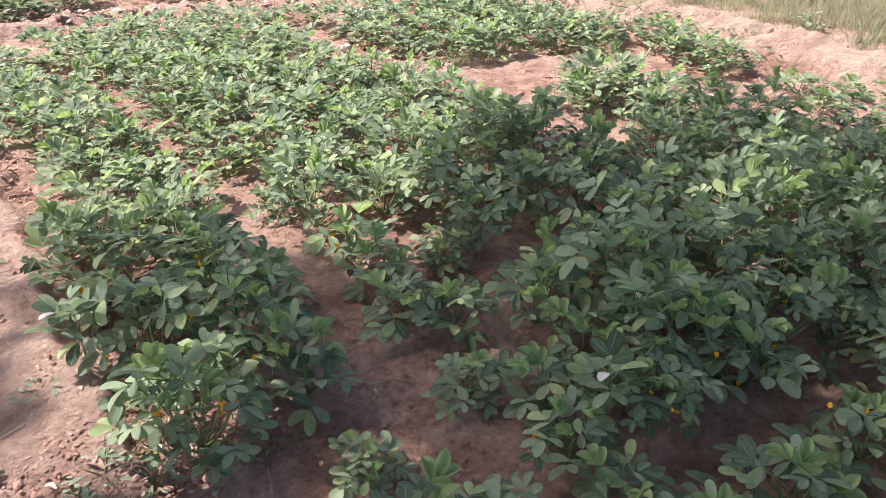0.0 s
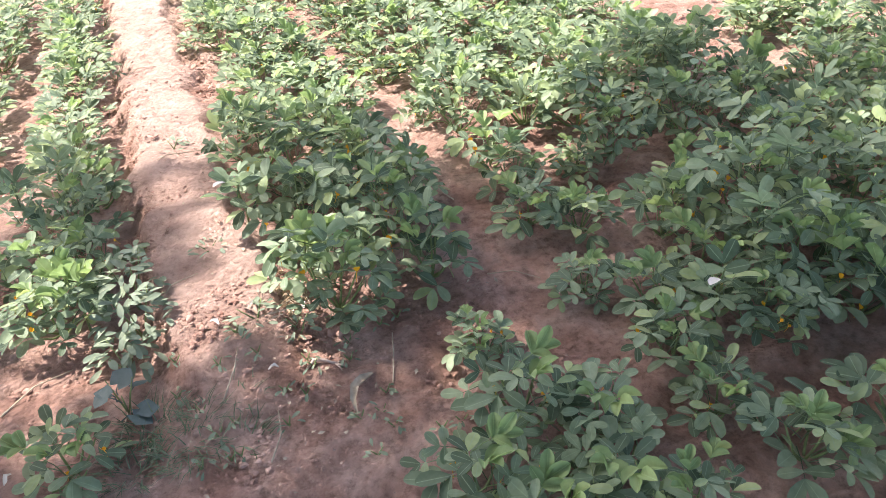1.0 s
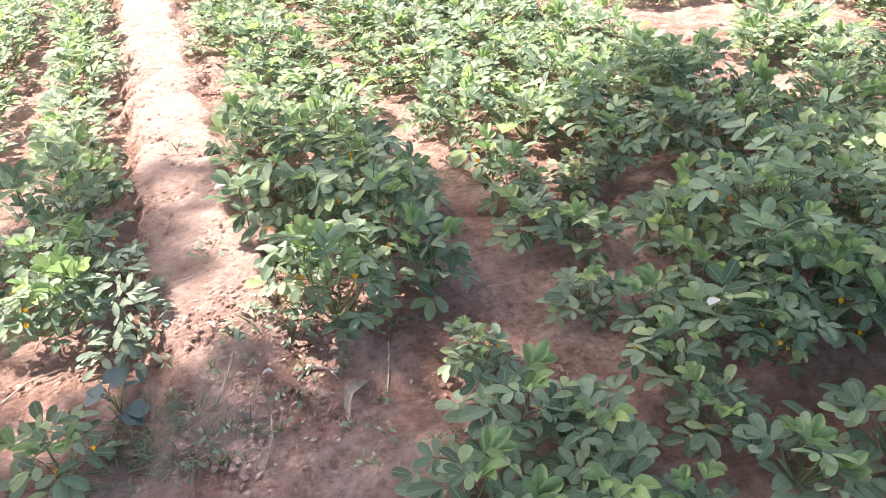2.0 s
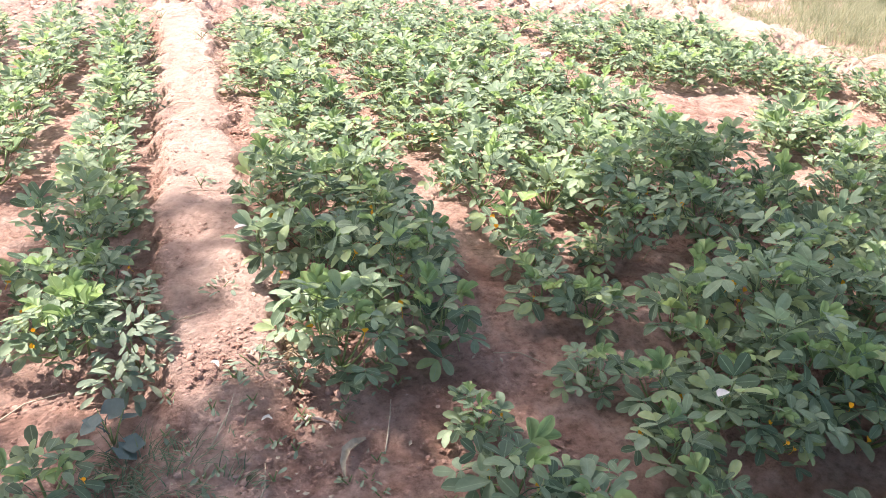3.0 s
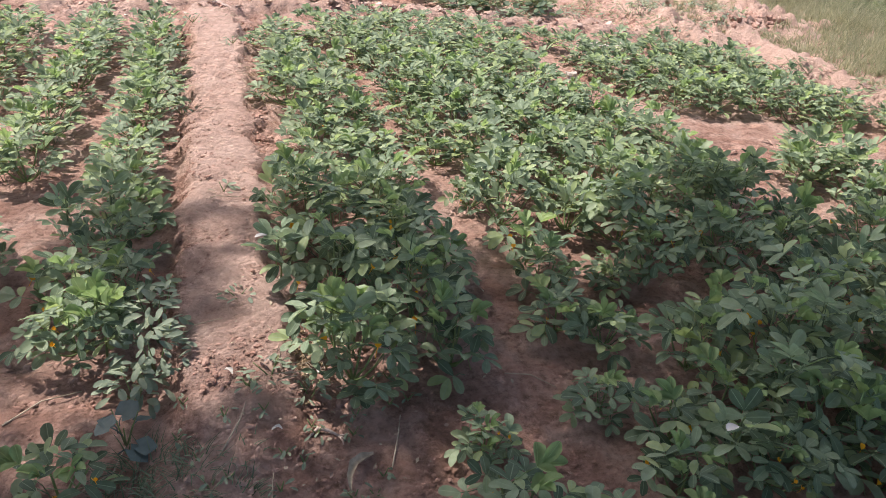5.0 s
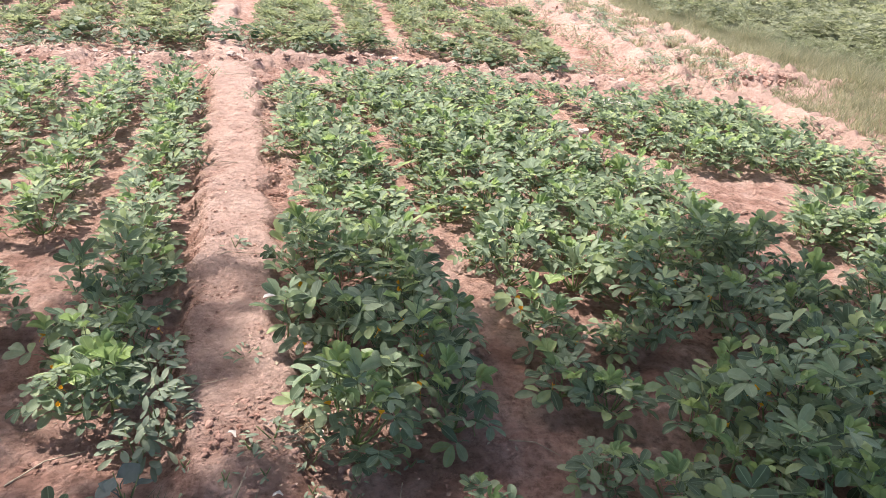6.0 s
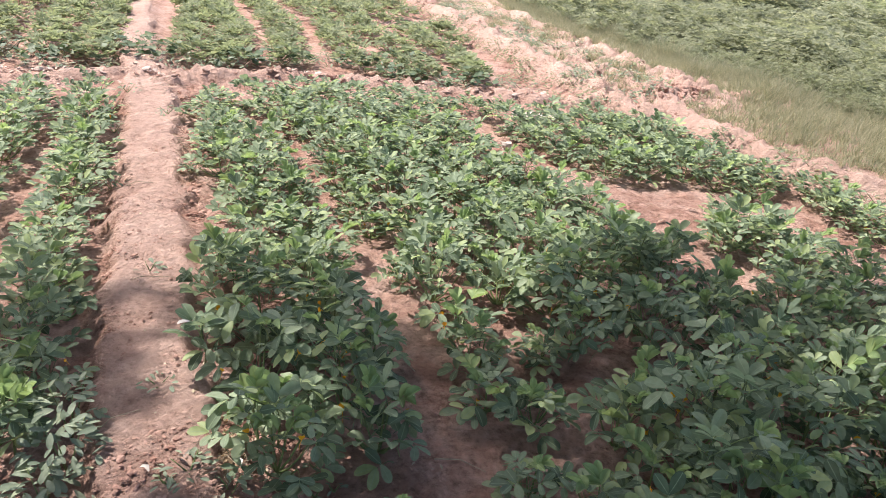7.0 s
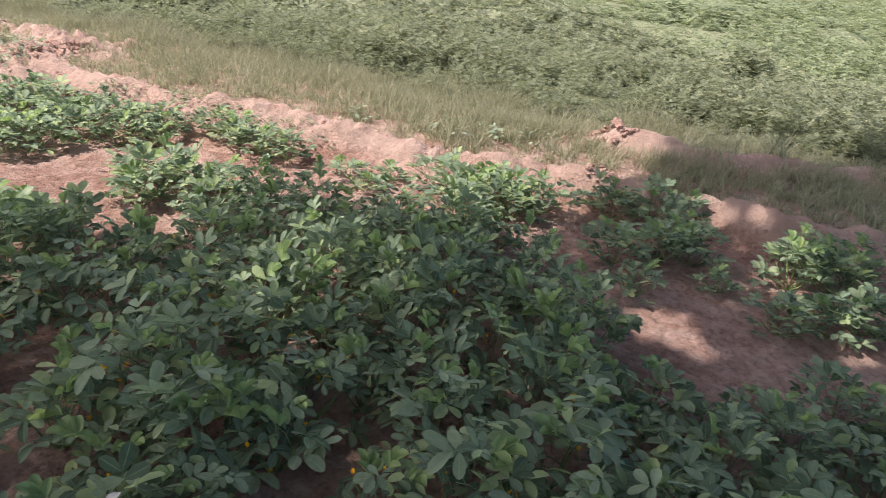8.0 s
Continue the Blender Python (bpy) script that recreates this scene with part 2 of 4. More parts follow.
def ground(x, y, fine=True):
    """Height of the soil."""
    x, y = np.asarray(x, float), np.asarray(y, float)
    near = 1 - smoothstep(14, 30, np.hypot(x, y))
    wob = 0.025 * lattice(x, y, 0.45, 3)
    # the trodden ridge between the rows
    u = x + wob + 0.1 * smoothstep(5.6, 7.2, y) + 0.034 * lattice(x, y, 0.13, 15) + 0.018 * lattice(x, y, 0.055, 17)
    ridge = (0.085 + 0.014 * lattice(x, y, 0.5, 14)) * smoothstep(-0.14, -0.04, u) * (1 - 0.6 * smoothstep(0.215, 0.27, u + 0.05 * lattice(x, y, 0.16, 9) + 0.03 * lattice(x, y, 0.06, 18)) - 0.4 * smoothstep(0.27, 0.4, u)) * smoothstep(0.8, 1.3, y)
    # the ridge across the plot's far end
    d = (y - cross_y(x)) * 0.95 + 0.05 * lattice(x, y, 0.3, 5)
    cross = (0.085 + 0.045 * lattice(x, y, 0.28, 6)) * np.exp(-(np.abs(d) / 0.14) ** 2.4) * (x < side_x(y))
    # the rough bank beside the grass
    sx = side_x(y) + 0.06 * lattice(x, y, 0.35, 7)
    s = x - sx
    side = (0.165 + 0.045 * lattice(x, y, 0.25, 8)) * np.exp(-(np.abs(s) / 0.135) ** 2.2)
    rough = smoothstep(4.2, 5.2, y) * smoothstep(-0.1, 0.2, s) * (1 - smoothstep(-0.3, 0.1, x - field_x(y)))
    q = s + 0.12 * lattice(x, y, 0.5, 19)
    side = side + rough * (0.028 + 0.09 * np.exp(-((q - 1.05) / 0.13) ** 2) + 0.05 * np.exp(-((q - 0.55) / 0.1) ** 2) * (lattice(x, y, 0.8, 20) > -0.2) + 0.05 * (0.5 - np.abs(lattice(x * 1.6, y * 0.7, 0.22, 11))))
    verge = smoothstep(0.15, 0.55, s) * (1 - smoothstep(-0.35, 0.0, x - field_x(y))) * 0.06
    low = y < 0.9
    crest = np.interp(y, [-3.0, -1.0, -0.3, 0.6], [6.7, 6.1, 5.72, 5.62])
    corner = low * (0.13 + 0.04 * lattice(x, y, 0.22, 22)) * np.exp(-(np.abs(x - crest + 0.05 * lattice(x, y, 0.3, 23)) / 0.17) ** 2) * (1 - smoothstep(0.5, 0.8, y))
    h = np.maximum.reduce([ridge, cross, side]) + verge + corner
    h = h + near * (0.014 * lattice(x, y, 0.6, 1) + 0.008 * lattice(x, y, 0.17, 2))
    if fine:
        h = h + near * (0.008 * lattice(x, y, 0.075, 4) + 0.005 * lattice(x, y, 0.04, 16) + (0.04 * rough + 0.026 * np.exp(-(s / 0.2) ** 2) + 0.035 * np.exp(-(d / 0.2) ** 2)) * ((0.8 - 2.2 * np.abs(lattice(x, y, 0.13, 13))) + 0.7 * (0.5 - 1.6 * np.abs(lattice(x, y, 0.07, 21)))) + (0.004 + 0.02 * rough + 0.012 * np.exp(-(s / 0.22) ** 2)
                        + 0.02 * np.exp(-((x - 0.34) / 0.07) ** 2) * (y > 1.1) * (y < 5.6)
                        + 0.012 * np.exp(-(d / 0.2) ** 2)) * lattice(x, y, 0.055, 12))
    return h


def height(x, y):
    return float(ground(x, y, False))


def build_ground():
    def grade(*runs):
        return np.concatenate([np.arange(a, b - 1e-6, step) for a, b, step in runs])

    def widen(core, far):
        out, d, p = [], core[-1] - core[-2], core[-1]
        while p < far:
            d *= 1.22
            p += d
            out.append(p)
        low, d, p = [], core[1] - core[0], core[0]
        while p > -far:
            d *= 1.22
            p -= d
            low.append(p)
        return np.concatenate([low[::-1], core, out])
    xs = widen(grade((-1.9, -0.7, 0.04), (-0.7, 1.1, 0.018), (1.1, 3.4, 0.04), (3.4, 5.4, 0.028), (5.4, 6.4, 0.05)), 2500.0)
    ys = widen(grade((-1.5, 0.5, 0.04), (0.5, 3.2, 0.021), (3.2, 6.0, 0.034), (6.0, 8.0, 0.05)), 2500.0)
    gx, gy = np.meshgrid(xs, ys)
    gz = ground(gx, gy)
    verts = np.stack([gx, gy, gz], -1).reshape(-1, 3)
    w, h = len(xs), len(ys)
    i = np.arange(w * h).reshape(h, w)
    faces = np.stack([i[:-1, :-1], i[:-1, 1:], i[1:, 1:], i[1:, :-1]], -1).reshape(-1, 4)
    ob = new("ground", mesh_of("ground", verts.tolist(), faces.tolist(), SOIL))
    tagged(ob, "dry sandy red soil with low trodden ridges", "ground", kind="structure")


build_ground()


# ---------------------------------------------------------------- peanut plants
FULL = ((0.0, 0.14), (0.25, 0.66), (0.55, 0.98), (0.83, 0.86), (0.97, 0.42), (1.0, 0.1))
LESS = ((0.0, 0.14), (0.45, 0.95), (0.85, 0.8), (1.0, 0.15))


def leaflet(rng, length, width, fold, droop, rows=FULL):
    """One blade along +y from the origin, folded at its midrib."""
    verts, faces = [], []
    for t, w in rows:
        y, z = length * t, -droop * length * t * t
        s = 0.5 * width * w
        verts += [(-s, y, z + s * fold), (0, y, z), (s, y, z + s * fold)]
    for r in range(len(rows) - 1):
        a = 3 * r
        faces += [(a, a + 1, a + 4, a + 3), (a + 1, a + 2, a + 5, a + 4)]
    return verts, faces


def compound_leaf(rng, size, closed=0.0, rows=FULL, fold=(0.1, 0.75), slim=(0.48, 0.6)):
    """Four leaflets in two pairs at the end of a stalk; the stalk comes from below. Origin at the tip of the stalk."""
    s = Shape()
    for k, (ang, back) in enumerate(((36, 0.0), (-36, 0.0), (82, -0.26), (-82, -0.26))):
        ln = size * rng.uniform(0.88, 1.1) * (1.0 if k < 2 else 0.88)
        v, f = leaflet(rng, ln, ln * rng.uniform(*slim), rng.uniform(*fold) + closed, rng.uniform(0.0, 0.3), rows)
        a = ang * (1 - 0.45 * closed) + rng.uniform(-9, 9)
        m = pose(0, back * size, 0, rng.uniform(-4, 16) + 30 * closed, rng.uniform(-14, 14), a)
        s.add(v, f, m, rib=np.tile([0.0, 1.0, 0.0], len(v) // 3))
    v, f = tube([(0, 0, 0), (0, -0.26 * size, -0.004), (0, -0.7 * size, -0.16 * size), (0, -1.25 * size, -0.62 * size)], [0.0009, 0.0011, 0.0013, 0.0016], 3)
    s.add(v, f)
    return s


def make_flower(rng):
    """A pea flower: one round upright petal and two small wings."""
    s = Shape()
    for length, width, tilt, turn in ((0.012, 0.016, 62, 0), (0.008, 0.008, 15, 150), (0.008, 0.008, 15, 210)):
        v, f = leaflet(rng, length * rng.uniform(0.9, 1.1), width, 0.35, -0.25)
        s.add(v, f, pose(0, 0, 0, tilt, 0, turn + rng.uniform(-12, 12)))
    v, f = tube([(0, 0, 0), (0.002, 0.0, -0.012), (0.003, 0.004, -0.025)], [0.001, 0.0008, 0.0008], 3)
    return s.add(v, f)


rng = np.random.RandomState(7)
LEAF_MESHES = [compound_leaf(rng, 0.055 * rng.uniform(0.8, 1.2), fold=(0.05, 0.6), slim=(0.46, 0.58)).mesh("leaf", LEAF) for _ in range(14)]
YOUNG_MESHES = [compound_leaf(rng, 0.046 * rng.uniform(0.9, 1.2), 0.7).mesh("leaf", LEAF_YOUNG) for _ in range(4)]
LEAF_SHAPES = [compound_leaf(rng, 0.055 * rng.uniform(0.78, 1.2), rng.uniform(0.0, 0.35), LESS, (0.05, 0.45), (0.5, 0.62)) for _ in range(14)]
YOUNG_SHAPES = [compound_leaf(rng, 0.046 * rng.uniform(0.9, 1.2), 0.7) for _ in range(4)]
FLOWER_MESHES = [make_flower(rng).mesh("flower", PETAL) for _ in range(3)]


def plan_plant(rng, radius, tall, leaves, loose=1.0, lift=0.0):
    """Where the stems run and how the leaves sit on them."""
    stems, spots = [], []
    count = rng.randint(6, 9)
    for k in range(count):
        a = 2 * math.pi * (k + rng.uniform(-0.3, 0.3)) / count
        reach = radius * rng.uniform(0.5, 0.85) if k else radius * 0.15
        top = tall * (rng.uniform(0.4, 0.65) if k else 0.85)
        stems.append([(math.cos(a) * reach * t ** 0.8, math.sin(a) * reach * t ** 0.8, top * t ** 1.25) for t in (0.0, 0.3, 0.65, 1.0)])
    lean, lobe = rng.uniform(0, 6.28), rng.uniform(0, 6.28)
    for k in range(leaves):
        # an even spread over the disc, with an uneven rim
        r = radius * math.sqrt((k + rng.uniform(0.2, 0.8)) / leaves)
        a = 2.39996 * k + rng.uniform(-0.45, 0.45)
        edge = 1.0 + 0.14 * math.sin(3 * a + lobe)
        rim = r / radius
        dome = tall * (1.0 - 0.5 * rim ** 2.6) * (1.0 + 0.1 * math.sin(a + lean)) * edge
        low = k % 4 == 3
        z = max(0.03, dome * (rng.uniform(0.25, 0.6) if low else rng.uniform(0.74, 1.06)))
        out = math.degrees(a) - 90 + rng.uniform(-55, 55)
        tip = (16 - 30 * rim ** 1.5 + rng.uniform(-22, 26)) * loose + lift
        young = k in (1, 4) or (k == 8 and leaves % 2)
        spots.append((Matrix.Translation((r * edge * math.cos(a), r * edge * math.sin(a), max(z, dome) if young else z)) @ pose(0, 0, 0, 0, 0, out) @ pose(0, 0, 0, tip, rng.uniform(-24, 24) * loose, 0)
                      @ Matrix.Scale(rng.uniform(0.8, 1.15), 4), young))
    return stems, spots


PLANT_LABEL = "bushy green peanut plant with rounded leaflets and small yellow flowers"


def near_plant(rng, radius, tall, leaves, flowers):
    """A plant whose leaves are single pieces."""
    stems, spots = plan_plant(rng, radius, tall, leaves)
    plant = tagged(new("peanut_plant"), PLANT_LABEL, "plant", "peanut plants")
    for pts in stems:
        child("stem", Shape().add(*tube(pts, [0.004, 0.0035, 0.003, 0.002], 5)).mesh("stem", STEM), plant)
    for m, young in spots:
        pool = YOUNG_MESHES if young else LEAF_MESHES
        ob = child("leaf", pool[rng.randint(len(pool))], plant)
        ob.matrix_basis = m
    for _ in range(flowers):
        a, r = rng.uniform(0, 6.28), radius * rng.uniform(0.3, 0.95)
        ob = child("flower", FLOWER_MESHES[rng.randint(3)], plant, "small orange-yellow pea flower")
        ob.matrix_basis = pose(r * math.cos(a), r * math.sin(a), tall * rng.uniform(0.35, 0.85), rng.uniform(-30, 30), rng.uniform(-30, 30), 0) @ Matrix.Scale(rng.uniform(0.9, 1.3), 4)
    return plant


def leaf_heap(rng, spots):
    s = Shape()
    for m, young in spots:
        pool = YOUNG_SHAPES if young else LEAF_SHAPES
        p = pool[rng.randint(len(pool))]
        s.add(np.concatenate(p.v), p.f, m, np.concatenate(p.rib))
    return s


def middle_plant(rng, radius, tall, leaves, flowers):
    """A plant further off: its leaves are one part."""
    stems, spots = plan_plant(rng, radius, tall, leaves, 0.9, 14)
    plant = tagged(new("peanut_plant"), PLANT_LABEL, "plant", "peanut plants")
    s = Shape()
    for pts in stems:
        s.add(*tube(pts, [0.004, 0.0035, 0.003, 0.002], 4))
    child("stem", s.mesh("stem", STEM), plant, "branching green stem")
    tagged(child("foliage", leaf_heap(rng, [p for p in spots if not p[1]]).mesh("foliage", LEAF), plant), kind="stuff")
    tagged(child("young_foliage", leaf_heap(rng, [p for p in spots if p[1]]).mesh("young_foliage", LEAF_YOUNG), plant, "bright yellow-green young leaves"), kind="stuff")
    for _ in range(flowers):
        a, r = rng.uniform(0, 6.28), radius * rng.uniform(0.3, 0.95)
        ob = child("flower", FLOWER_MESHES[rng.randint(3)], plant, "small orange-yellow pea flower")
        ob.matrix_basis = pose(r * math.cos(a), r * math.sin(a), tall * rng.uniform(0.3, 0.7))
    return plant


# bare soil between the plants: lines with the half width of the soil at each point
BARE = [
    [(0.62, 4.86, 0.0), (0.88, 4.04, -0.015), (0.935, 3.27, -0.01), (0.93, 2.82, -0.005), (0.98, 2.39, -0.01), (0.955, 2.09, 0.005), (0.935, 1.83, 0.01), (0.93, 1.6, 0.015), (0.91, 1.35, 0.03), (0.89, 1.1, 0.06), (0.89, 0.9, 0.05), (0.96, 0.66, 0.0), (0.97, 0.35, 0.0)],
    [(2.32, 4.5, 0.04), (2.3, 3.87, 0.1), (2.46, 3.44, 0.11), (2.58, 3.07, 0.13), (2.72, 2.75, 0.2), (2.66, 2.4, 0.15), (2.56, 2.1, 0.14), (2.48, 1.85, 0.1)],
    [(2.7, 2.8, 0.2), (3.05, 2.85, 0.17), (3.4, 2.78, 0.09)],
    [(3.75, 2.72, 0.05), (3.5, 2.42, 0.16), (3.56, 2.05, 0.15), (3.52, 1.6, 0.12), (3.74, 1.26, 0.09)],
    [(3.2, -0.24, 0.2), (2.92, -0.4, 0.2), (3.13, -0.75, 0.12), (3.25, -1.07, 0.1), (3.4, -1.5, 0.1)],
    [(3.75, 0.3, 0.04), (3.35, 0.18, 0.07)],
    [(1.3, 0.42, 0.02), (1.5, 0.4, 0.02), (1.78, 0.3, 0.0)],
    [(1.25, 1.44, 0.0), (1.45, 1.38, 0.02), (1.7, 1.34, 0.02)],
    [(1.33, 1.8, 0.03), (1.33, 1.66, 0.03)],
    [(1.24, 1.05, 0.03), (1.26, 0.98, 0.03)],
    [(-0.46, 2.5, 0.08), (-0.46, 3.0, 0.05), (-0.45, 3.5, 0.065), (-0.43, 4.0, 0.055), (-0.36, 4.8, 0.02)],
    [(-0.9, 2.6, 0.05), (-0.97, 3.24, 0.05), (-0.94, 3.9, 0.06), (-0.88, 4.46, 0.03)],
    [(-1.5, 2.36, 0.14), (-0.75, 2.38, 0.12), (-0.48, 2.4, 0.08)],
    [(-0.6, 1.35, 0.12), (-0.45, 1.0, 0.2), (-0.9, 1.0, 0.2)],
]


def bare_gap(x, y):
    """Distance to the nearest edge of bare soil; negative upon it."""
    best = 9.0
    for line in BARE:
        for (ax, ay, aw), (bx, by, bw) in zip(line, line[1:]):
            dx, dy = bx - ax, by - ay
            t = min(1.0, max(0.0, ((x - ax) * dx + (y - ay) * dy) / (dx * dx + dy * dy)))
            best = min(best, math.hypot(x - ax - t * dx, y - ay - t * dy) - aw - t * (bw - aw))
    return best


def plot_places():
    """Places of the plants in the near plot: radius and height with each."""
    r = np.random.RandomState(21)
    # the loose plants at the near end
    spots = [(0.5, 0.47, 0.12, 0.15), (0.6, 0.31, 0.13, 0.15), (0.68, 0.62, 0.13, 0.17), (0.82, 0.5, 0.12, 0.15), (0.76, 0.34, 0.13, 0.14), (0.49, 0.21, 0.11, 0.13), (0.68, 0.85, 0.08, 0.11), (0.88, 0.24, 0.09, 0.12), (1.12, 0.62, 0.11, 0.14), (1.1, 0.43, 0.1, 0.13), (1.18, 0.24, 0.12, 0.15), (1.2, 0.8, 0.12, 0.14), (1.42, 0.2, 0.13, 0.16),
             (-0.33, 0.93, 0.11, 0.13), (-0.78, 2.04, 0.15, 0.18), (-0.85, 1.78, 0.15, 0.17), (-0.93, 1.5, 0.14, 0.16), (-1.05, 1.9, 0.15, 0.18), (-1.15, 1.6, 0.15, 0.18)]
    # the leafy block beside the ridge
    spots += [(-0.36, 1.5, 0.145, 0.18), (-0.26, 1.68, 0.14, 0.2), (-0.43, 1.76, 0.13, 0.17), (-0.31, 1.95, 0.15, 0.2), (-0.23, 2.17, 0.13, 0.18)]
    y = 2.38
    while y < 5.15:
        spots.append((-0.27 + r.uniform(-0.03, 0.03), y, r.uniform(0.15, 0.175), r.uniform(0.16, 0.22)))
        y += r.uniform(0.23, 0.29)
    # single plants and clumps beside the bank
    spots += [(2.92, 2.3, 0.2, 0.26), (3.02, 2.12, 0.17, 0.22), (2.8, 2.24, 0.13, 0.16), (3.95, 2.76, 0.15, 0.16), (3.9, 2.55, 0.16, 0.17), (3.87, 2.35, 0.16, 0.17), (3.86, 2.15, 0.14, 0.15),
              (3.87, 1.7, 0.12, 0.1), (3.76, 1.52, 0.1, 0.08), (4.0, 1.5, 0.1, 0.09), (4.07, 1.18, 0.18, 0.2), (3.9, 0.96, 0.2, 0.22), (4.07, 0.8, 0.2, 0.22), (4.1, 0.6, 0.18, 0.2), (3.9, 0.7, 0.15, 0.2), (4.22, 0.97, 0.13, 0.15),
              (4.3, 0.24, 0.18, 0.2), (4.38, 0.04, 0.17, 0.19), (4.44, -0.13, 0.13, 0.16), (3.72, 0.08, 0.17, 0.2), (3.85, -0.1, 0.17, 0.19), (3.95, -0.26, 0.17, 0.18), (4.1, -0.16, 0.15, 0.17),
              (3.4, -0.08, 0.11, 0.14), (3.68, -0.42, 0.09, 0.08), (3.95, -0.72, 0.18, 0.24), (4.03, -0.9, 0.18, 0.24), (4.17, -0.76, 0.16, 0.22), (4.2, -1.0, 0.17, 0.22),
              (3.43, -0.7, 0.14, 0.14), (3.53, -0.86, 0.16, 0.15), (3.63, -1.0, 0.16, 0.16), (3.73, -1.15, 0.17, 0.18)]

    def room(x, y):
        if x < 0.95:
            return x > (0.38 if y < 2.2 else 0.45) and 1.2 < y < cross_y(x) - 0.6
        if y > 2.2:
            return y < cross_y(x) - 0.6 and x < side_x(y) - 0.3
        if y > 0.3:
            return x < 3.55 and (x > 1.25 or y > 0.62) or 1.02 < x < 1.5 and 0.2 < y < 0.62
        return 1.32 < x < (3.25 if y > 0.05 else 2.85) and y > -1.4
    for rough_size, tries in ((0.175, 2600), (0.15, 2600), (0.12, 3000), (0.1, 2500)):
        for _ in range(tries):
            x, y = r.uniform(0.28, 4.0), r.uniform(-1.4, 5.7)
            if not room(x, y):
                continue
            free = bare_gap(x, y)
            rad = min(rough_size * r.uniform(0.92, 1.1), (free - 0.02) / 1.05)
            if rad < 0.088 or rad < 0.7 * rough_size:
                continue
            if any((x - a) ** 2 + (y - b) ** 2 < ((0.69 if y < 2.3 else 0.68) * (rad + c)) ** 2 for a, b, c, _ in spots):
                continue
            tall = rad * r.uniform(1.25, 1.85) if y < 2.3 else rad * r.uniform(1.0, 1.25)
            if x < 0.95 and y < 2.25:
                tall = max(tall, 0.95 * rad + r.uniform(0.07, 0.11))
            if y > 4.2:
                tall *= 0.85
            if y < -0.15 and x > 2.1:
                tall *= 0.68
            if x > 2.85 and y < 2.2:
                tall *= 0.85
            if x < 1.4 and x > 0.95 and y < 2.0:
                tall *= 0.8
            spots.append((x, y, rad, tall))
    # beyond the ridge: plants apart, with furrows between the rows
    for lane, start in ((-0.69, 2.72), (-1.15, 2.66), (-1.5, 2.75), (-1.88, 2.8), (-2.3, 2.9), (-2.7, 3.6), (-3.1, 4.0), (-3.5, 4.5)):
        y = start
        while y < 8.0:
            x = lane + r.uniform(-0.04, 0.04) + 0.05 * (y > 3.7)
            if y < cross_y(x) - 0.55 and r.uniform() < 0.95:
                spots.append((x, y, r.uniform(0.15, 0.185), r.uniform(0.17, 0.22)))
            y += r.uniform(0.27, 0.36) if y < 4.0 else r.uniform(0.24, 0.3)
    return spots


def shoot(x, y, tall, count, pool, label, bleached=False):
    """A single upright stem whose leaves stand clear of the plants round it."""
    r = np.random.RandomState(int(abs(x * 331 + y * 117)) + count)
    plant = tagged(new("peanut_shoot"), label, "plant", "upright peanut shoots")
    plant.matrix_basis = pose(x, y, height(x, y) - 0.003)
    child("stem", Shape().add(*tube([(0, 0, 0), (0.006, 0.004, 0.35 * tall), (-0.004, 0.008, 0.7 * tall), (0.004, 0, tall)], [0.004, 0.0035, 0.003, 0.002], 5)).mesh("stem", STEM), plant)
    for k in range(count):
        a, t = 137.5 * k + r.uniform(-20, 20), (k + 1) / count
        out = 0.05 * (1.15 - t) + 0.012
        m = pose(-math.sin(math.radians(a)) * out, math.cos(math.radians(a)) * out, tall * (0.62 + 0.4 * t), 22 + 22 * t + r.uniform(-10, 10), r.uniform(-14, 14), 0)
        child("leaf", pool[r.randint(len(pool))], plant).matrix_basis = Matrix.Translation(m.translation) @ pose(0, 0, 0, 0, 0, a) @ m.to_3x3().to_4x4() @ Matrix.Scale(r.uniform(0.95, 1.2), 4)
    if bleached:
        v, f = leaflet(r, 0.045, 0.028, 0.5, 0.2)
        child("bleached_leaflet", mesh_of("bleached_leaflet", v, f, PALE), plant, "withered white leaflet").matrix_basis = pose(-0.03, -0.02, 0.97 * tall, 20, 10, 110)


